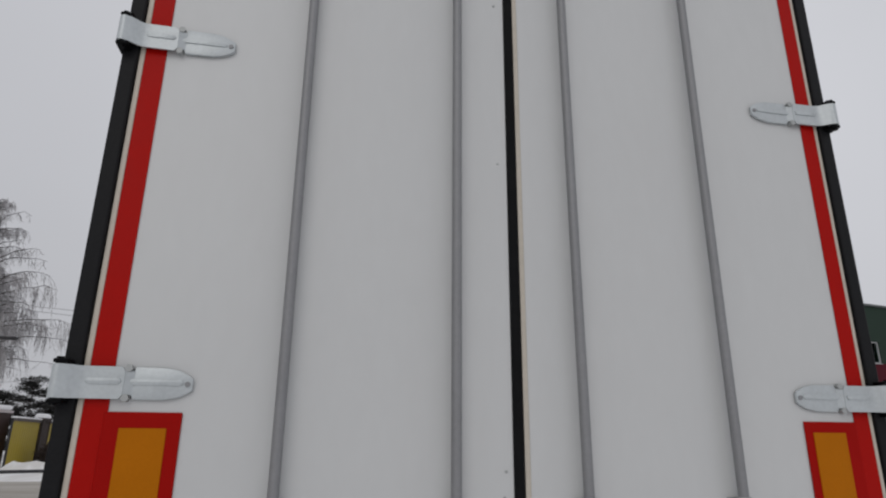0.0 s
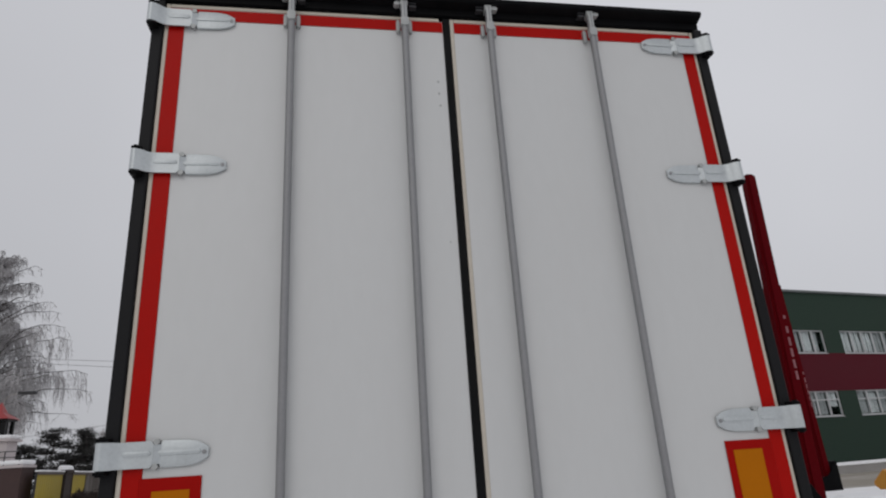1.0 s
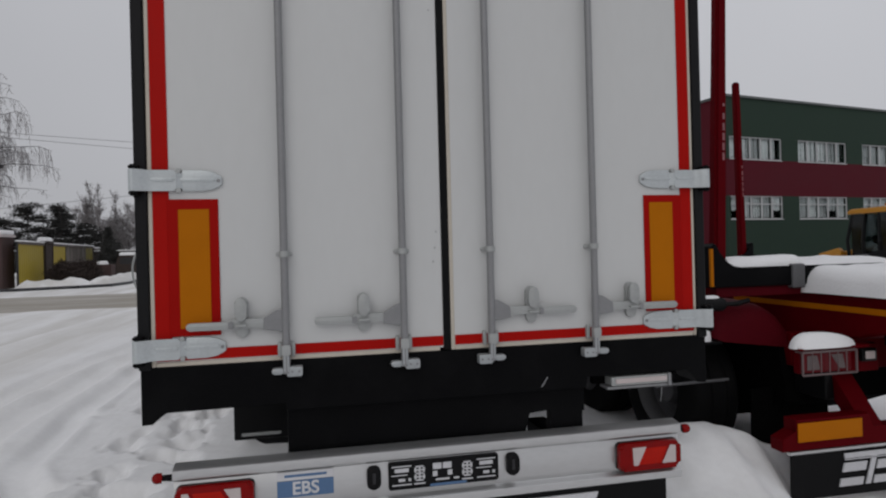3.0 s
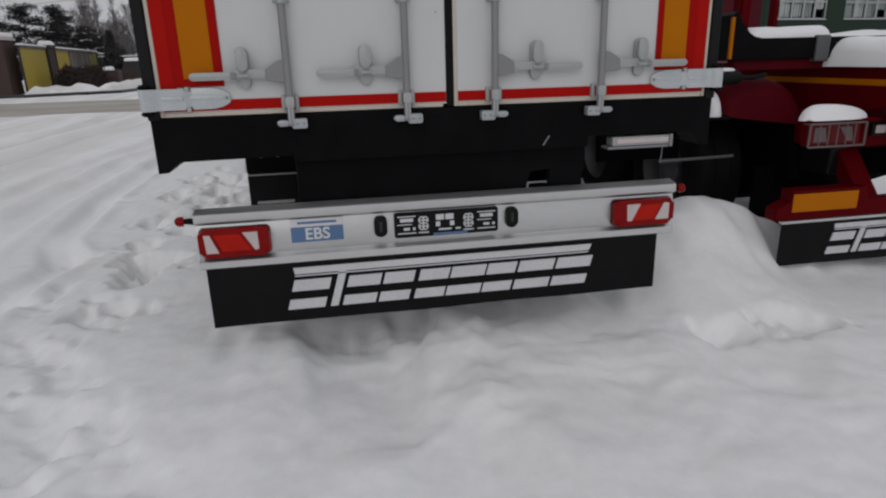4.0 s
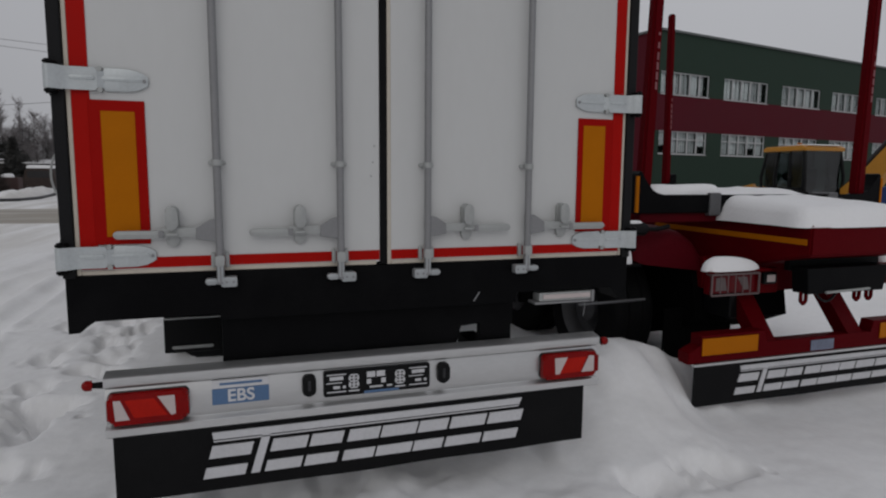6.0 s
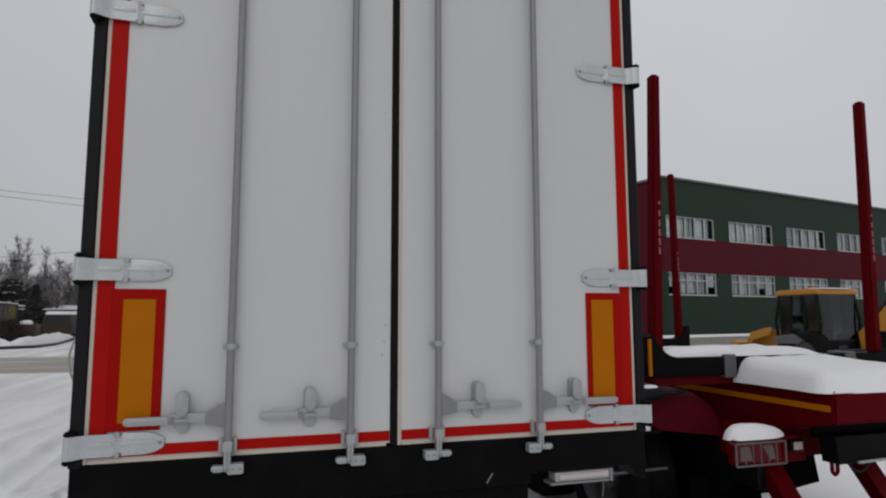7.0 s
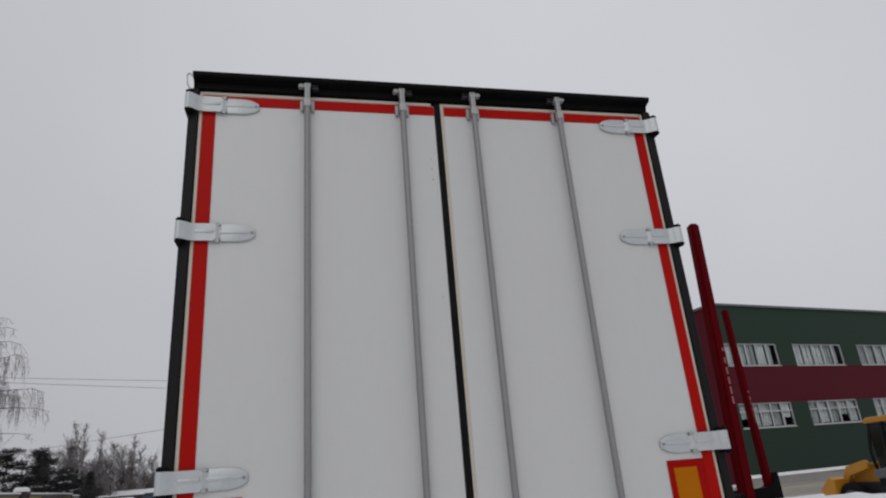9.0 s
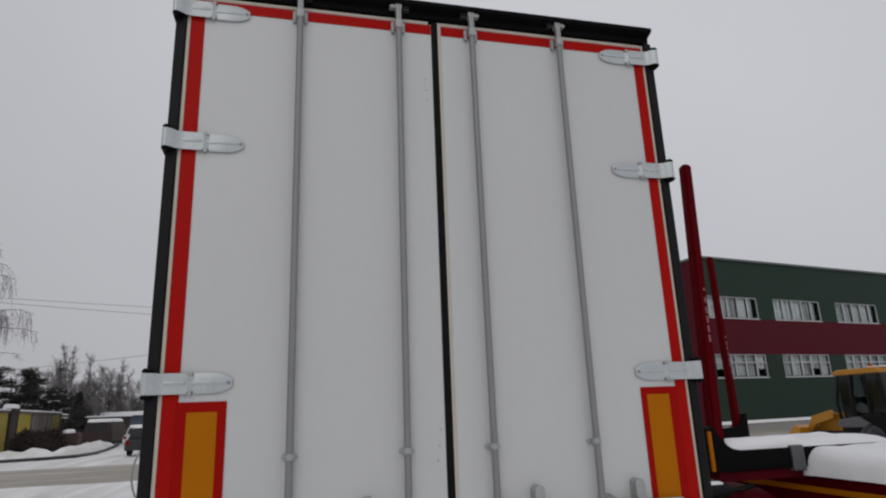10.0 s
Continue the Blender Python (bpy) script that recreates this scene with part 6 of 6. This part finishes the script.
birch((-28.3, 51.0, 0.1), 19.2, 9.9, 4)
birch((-36.0, 60.0, 0.1), 19.0, 8.0, 9)
for x, y, h, r, sd in ((-24.7, 72, 9.9, 1.1, 21), (-24.0, 72.5, 9.7, 1.1, 22), (-22.2, 72, 8.6, 1.5, 23), (-20.7, 74, 6.6, 1.8, 24), (-23.0, 70, 6.8, 1.5, 25), (-19.1, 73, 7.9, 1.4, 26), (-17.4, 75, 5.9, 1.8, 29), (-26.6, 76, 8.2, 1.7, 30), (-15.6, 75, 5.4, 1.8, 31)):
    slim_tree((x, y, 0.1), h, r, sd)


def conifer(name, base, h, r, seed, mat, label, snow=True):
    """Layered tufts of needles round a trunk."""
    R = random.Random(seed)
    base = Vector(base)
    rt = root(name, tuple(base), label, "tree")
    link_part("trunk", twig_mesh("trunk", [(base - Vector((0, 0, 0.1)), base + Vector((0, 0, h)), 0.12)], BARK), rt)
    segs, caps = [], []
    for k in range(int(2200 * r)):
        t = R.random()
        z = h * (0.08 + 0.92 * t)
        a = R.uniform(0, 2 * math.pi)
        lobe = 0.72 + 0.4 * abs(math.sin(2.5 * a + 9 * t + seed)) * abs(math.cos(13 * t + seed))
        rad = r * (1 - t) ** 1.15 * R.uniform(0.3, 1.0) * lobe * (0.8 + 0.5 * R.random()) + 0.03
        p = base + Vector((rad * math.cos(a), rad * math.sin(a), z))
        for _ in range(3):
            q = p + Vector((R.gauss(0, 0.12), R.gauss(0, 0.12), R.gauss(0.06, 0.10)))
            segs.append((p, q, 0.034))
        if snow and R.random() < 0.05:
            q = p + Vector((math.cos(a) * 0.3, math.sin(a) * 0.3, -0.02))
            caps.append((p + Vector((0, 0, 0.05)), q + Vector((0, 0, 0.04)), 0.05))
    link_part("needles", twig_mesh("needles", segs, mat), rt)
    if caps:
        link_part("snow_load", twig_mesh("snow_load", caps, SNOW_CAP), rt, "snow on the boughs")["kind"] = "stuff"


def pine(base, h, r, seed):
    """A crooked pine: bare limbs that carry flat, ragged cushions of needles with snow on some."""
    R = random.Random(seed)
    base = Vector(base)
    rt = root("pine_tree", tuple(base), "dark ragged pine tree dusted with snow", "tree")
    wood, segs, caps = [], [], []
    p = base - Vector((0, 0, 0.1))
    for k in range(8):
        q = base + Vector((R.gauss(0, 0.10), R.gauss(0, 0.10), h * 0.94 * (k + 1) / 8))
        wood.append((p, q, 0.15 * (1 - k / 9) + 0.02))
        p = q
    for k in range(34):
        t = 0.12 + 0.88 * (k + R.random()) / 34
        a = R.uniform(0, 6.283)
        out = r * (0.35 + 0.65 * math.sin(math.pi * min(1.0, 0.25 + 0.80 * t))) * R.uniform(0.35, 1.0)
        c = base + Vector((math.cos(a) * out, math.sin(a) * out, h * t))
        wood.append((base + Vector((0, 0, h * t * 0.92)), c, 0.035))
        w, f = R.uniform(0.45, 0.95), R.uniform(0.16, 0.34)
        for _ in range(210):
            g = c + Vector((R.gauss(0, w * 0.5), R.gauss(0, w * 0.5), R.gauss(0, f * 0.5)))
            segs.append((g, g + Vector((R.gauss(0, 0.13), R.gauss(0, 0.13), R.uniform(0.0, 0.22))), 0.030))
        if R.random() < 0.55:
            for _ in range(16):
                g = c + Vector((R.gauss(0, w * 0.4), R.gauss(0, w * 0.4), f * R.uniform(0.35, 0.8)))
                caps.append((g, g + Vector((R.gauss(0, 0.16), R.gauss(0, 0.16), 0.02)), 0.045))
    link_part("trunk", twig_mesh("trunk", wood, BARK), rt)
    link_part("needles", twig_mesh("needles", segs, NEEDLE), rt)
    link_part("snow_load", twig_mesh("snow_load", caps, SNOW_CAP), rt, "snow on the boughs")["kind"] = "stuff"


for x, y, h, r, sd in ((-29.4, 62, 5.6, 1.9, 1), (-26.7, 62, 6.9, 2.0, 2), (-25.0, 64, 5.4, 2.0, 3), (-23.9, 62, 6.7, 2.1, 6), (-22.1, 63, 5.0, 1.7, 7), (-20.9, 64, 4.2, 1.4, 8)):
    pine((x, y, 0), h, r, sd)
conifer("spruce_tree", (-17.2, 53.0, 0.1), 4.0, 1.35, 4, NEEDLE, "small dark spruce beside the road", False)


def bush(base, r, h, seed):
    R = random.Random(seed)
    base = Vector(base)
    segs = []
    for k in range(620):
        a = R.uniform(0, 6.3)
        t = R.random()
        p = base + Vector((math.cos(a) * r * t * 0.5, math.sin(a) * r * t * 0.5, 0.0))
        q = base + Vector((math.cos(a) * r * t, math.sin(a) * r * t, h * (1 - 0.5 * t * t) * R.uniform(0.6, 1.0)))
        segs.append((p, q, 0.035))
        segs.append((q, q + Vector((R.gauss(0, 0.15), R.gauss(0, 0.15), R.gauss(0.05, 0.12))), 0.03))
    ob = link_part("bush", twig_mesh("bush", segs, BUSH), None)
    tagged(ob, "leafless brown bush before a fence", "bush", "roadside bushes")


for k, (x, y) in enumerate(((-16.2, 40.6), (-15.7, 40.9), (-15.2, 40.8), (-14.9, 41.3), (-15.5, 41.8))):
    bush((x, y, 0.10), 0.85, 1.48 - 0.12 * (k % 3), 40 + k)
# brown board fence that closes the plot behind the spruce
yard_fence = root("board_fence", (-17.4, 57.4, 0), "brown board fence with snow along its top", "fence")
for k in range(22):
    bm = bmesh.new()
    x = -20.0 + 0.26 * k
    box(bm, x, x + 0.24, 57.6, 57.64, 0.0, 2.30 + 0.05 * math.sin(2.1 * k), 0.008, 1)
    part("plank", bm, BUSH, yard_fence)
bm = bmesh.new()
box(bm, -20.0, -14.3, 57.66, 57.74, 2.05, 2.17)
part("fence_rail", bm, WOOD_DARK, yard_fence)
bm = bmesh.new()
box(bm, -20.1, -14.2, 57.5, 57.8, 2.33, 2.45, 0.05, 3)
tagged(part("snow_strip", bm, SNOW_CAP, None, smooth=True), "snow lying along a board fence top", "snow", kind="stuff")
# squat post with a cap of snow
bm = bmesh.new()
box(bm, -15.50, -14.05, 43.0, 44.0, 0.0, 1.28, 0.05)
tagged(part("gate_post", bm, BRICK, None), "squat brown brick post beside the road", "post")
snow_pile("snow_cap", -15.05, -14.40, 43.1, 43.8, 1.27, 0.24, 6, "rounded snow cap on a brick post")

# far sheds and a snowed-in van in front
for x0, x1, y0, y1, h, sd in ((-24.0, -9.0, 72.0, 78.0, 2.55, 9),):
    bm = bmesh.new()
    box(bm, x0, x1, y0, y1, 0.0, h)
    tagged(part("shed", bm, BLUE_WALL, None), "long low blue-grey shed with snowy roof", "shed")
    snow_pile("snow_slab", x0 - 0.3, x1 + 0.3, y0 - 0.4, y1 + 0.4, h - 0.01, 0.42, sd, "thick snow on a shed roof")
van = root("parked_van", (-15.35, 54.0, 0), "brown van parked end-on under snow", "van")
bm = bmesh.new()
prism_xz(bm, [(-16.35, 0.40), (-16.40, 1.1), (-16.25, 1.78), (-16.05, 1.94), (-14.60, 1.94), (-14.40, 1.78), (-14.25, 1.1), (-14.30, 0.40)], 52.0, 56.2, 0.10)
part("van_body", bm, BUSH, van)
bm = bmesh.new()
prism_xz(bm, rounded(-15.32, 1.45, 0.74, 0.25, 0.12), 51.975, 51.998)
part("van_window", bm, STEEL_DARK, van, "dark rear window")
for x in (-16.05, -14.6):
    bm = bmesh.new()
    cyl(bm, (x - 0.13, 52.9, 0.42), (x + 0.13, 52.9, 0.42), 0.36, seg=20)
    part("wheel", bm, RUBBER, van)
snow_pile("snow_slab", -16.15, -14.50, 52.0, 56.1, 1.92, 0.24, 11, "thick snow on a van roof")


def parked_car(x, y, paint, label, seed):
    """A hatchback seen end-on: body, cabin, rear window, lamps, wheels and snow on the roof."""
    car = root("parked_car", (x, y, 0), label, "car", "cars by the street")
    bm = bmesh.new()
    prism_xz(bm, [(x - 0.86, 0.34), (x - 0.88, 0.72), (x - 0.80, 0.92), (x + 0.80, 0.92), (x + 0.88, 0.72), (x + 0.86, 0.34)], y, y + 4.0, 0.06)
    part("car_body", bm, paint, car)
    bm = bmesh.new()
    prism_xz(bm, [(x - 0.78, 0.90), (x - 0.62, 1.42), (x - 0.50, 1.50), (x + 0.50, 1.50), (x + 0.62, 1.42), (x + 0.78, 0.90)], y + 0.25, y + 2.9, 0.06)
    part("cabin", bm, paint, car)
    bm = bmesh.new()
    prism_xz(bm, [(x - 0.64, 1.00), (x - 0.52, 1.38), (x + 0.52, 1.38), (x + 0.64, 1.00)], y + 0.23, y + 0.247)
    part("rear_window", bm, STEEL_DARK, car, "dark rear window")
    for k in (-1, 1):
        bm = bmesh.new()
        box(bm, x + k * 0.72 - 0.10, x + k * 0.72 + 0.10, y - 0.02, y + 0.02, 0.66, 0.84, 0.01)
        part("tail_lamp", bm, LAMP_RED, car)
        bm = bmesh.new()
        cyl(bm, (x + k * 0.74 - 0.1, y + 0.75, 0.36), (x + k * 0.74 + 0.1, y + 0.75, 0.36), 0.30, seg=18)
        part("wheel", bm, RUBBER, car)
    snow_pile("snow_slab", x - 0.56, x + 0.56, y + 0.3, y + 2.8, 1.48, 0.14, seed, "snow on a parked car roof")


parked_car(-8.45, 34.6, STEEL_DARK, "dark grey hatchback parked by the street under snow", 14)
parked_car(-11.6, 47.6, MARK, "pale hatchback parked by the street under snow", 15)


def snow_bank(points, width, height, seed, label):
    """A ploughed ridge of snow along the road."""
    verts, faces, m, n = [], [], 13, 60
    P = [Vector(p) for p in points]
    for i in range(n + 1):
        t = i / n * (len(P) - 1)
        k = min(int(t), len(P) - 2)
        c = P[k].lerp(P[k + 1], t - k)
        d = (P[k + 1] - P[k]).normalized()
        s = Vector((-d.y, d.x, 0))
        for j in range(m):
            v = j / (m - 1) * 2 - 1
            p = c + s * v * width
            hh = height * max(0, 1 - v * v) * (0.35 + 1.0 * float(vnoise(np.array([i * 0.33 + seed]), np.array([j * 0.25]))[0])) * min(1, i / 4, (n - i) / 4)
            verts.append((p.x, p.y, gz(p.x, p.y) - 0.03 + hh))
    for i in range(n):
        for j in range(m - 1):
            a = i * m + j
            faces.append((a, a + 1, a + m + 1, a + m))
    me = bpy.data.meshes.new("snow_bank")
    me.from_pydata(verts, [], faces)
    me.materials.append(SNOW)
    me.polygons.foreach_set("use_smooth", [True] * len(me.polygons))
    tagged(new("snow_bank", me), label, "snow", kind="stuff")


snow_bank([(-17.2, 36.2, 0), (-15.2, 36.3, 0), (-13.7, 37.4, 0), (-13.3, 40.0, 0), (-13.5, 43.0, 0), (-14.0, 47.5, 0), (-14.6, 52.0, 0)], 0.9, 0.50, 3, "lumpy ploughed snow bank beside the road")
snow_bank([(-34, 35.6, 0), (-24, 35.8, 0), (-17.6, 35.4, 0)], 0.7, 0.30, 8, "lumpy ploughed snow bank beside the road")
# dark kerb line showing at the foot of the bank
bm = bmesh.new()
KERB = ((-26.0, 35.0), (-16.2, 34.3), (-13.4, 34.9), (-12.3, 36.8), (-12.1, 40.0), (-12.5, 44.0), (-13.3, 49.0), (-14.0, 53.0))
for a, b in zip(KERB[:-1], KERB[1:]):
    cyl(bm, (*a, gz(*a) + 0.06), (*b, gz(*b) + 0.06), 0.12, seg=6)
tagged(part("kerb", bm, STEEL_DARK, None), "dark wet kerb at the foot of a snow bank", "kerb", kind="structure")

# overhead wires between wooden poles
POLES = [(-27.0, 36.0), (14.0, 44.0)]
for x, y in POLES:
    p = root("utility_pole", (x, y, 0), "wooden utility pole with cross arm", "pole", "utility poles")
    bm = bmesh.new()
    cyl(bm, (x, y, -0.1), (x, y, 10.6), 0.14, 0.10, seg=12)
    part("pole_shaft", bm, WOOD_DARK, p)
    bm = bmesh.new()
    box(bm, x - 0.05, x + 0.05, y - 0.8, y + 0.8, 9.9, 10.02)
    part("cross_arm", bm, WOOD_DARK, p)
for z0, z1, off in ((9.7, 8.55, 0.6), (9.45, 7.4, -0.6), (3.75, 9.25, 0.0)):
    bm = bmesh.new()
    pts = []
    for k in range(25):
        t = k / 24
        pts.append((POLES[0][0] + (POLES[1][0] - POLES[0][0]) * t, POLES[0][1] + (POLES[1][1] - POLES[0][1]) * t + off, z0 + (z1 - z0) * t - 0.5 * 4 * t * (1 - t) * 0.5))
    tube(bm, pts, 0.016, seg=4)
    tagged(part("overhead_wire", bm, CABLE, None), "thin dark overhead wire", "wire", "overhead wires")
# street lamp in front of the birch
lp = root("street_lamp", (-19.9, 37.9, 0), "grey street lamp with flat head", "lamp")
bm = bmesh.new()
cyl(bm, (-19.9, 37.9, -0.1), (-19.9, 37.9, 6.9), 0.06, 0.045, seg=10)
tube(bm, [(-19.9, 37.9, 6.9), (-19.6, 37.8, 7.15), (-19.0, 37.6, 7.2)], 0.035)
part("lamp_post", bm, CONCRETE, lp)
bm = bmesh.new()
box(bm, -19.05, -18.1, 37.4, 37.75, 7.12, 7.30, 0.06, 3)
part("lamp_head", bm, STEEL_DARK, lp, smooth=True)
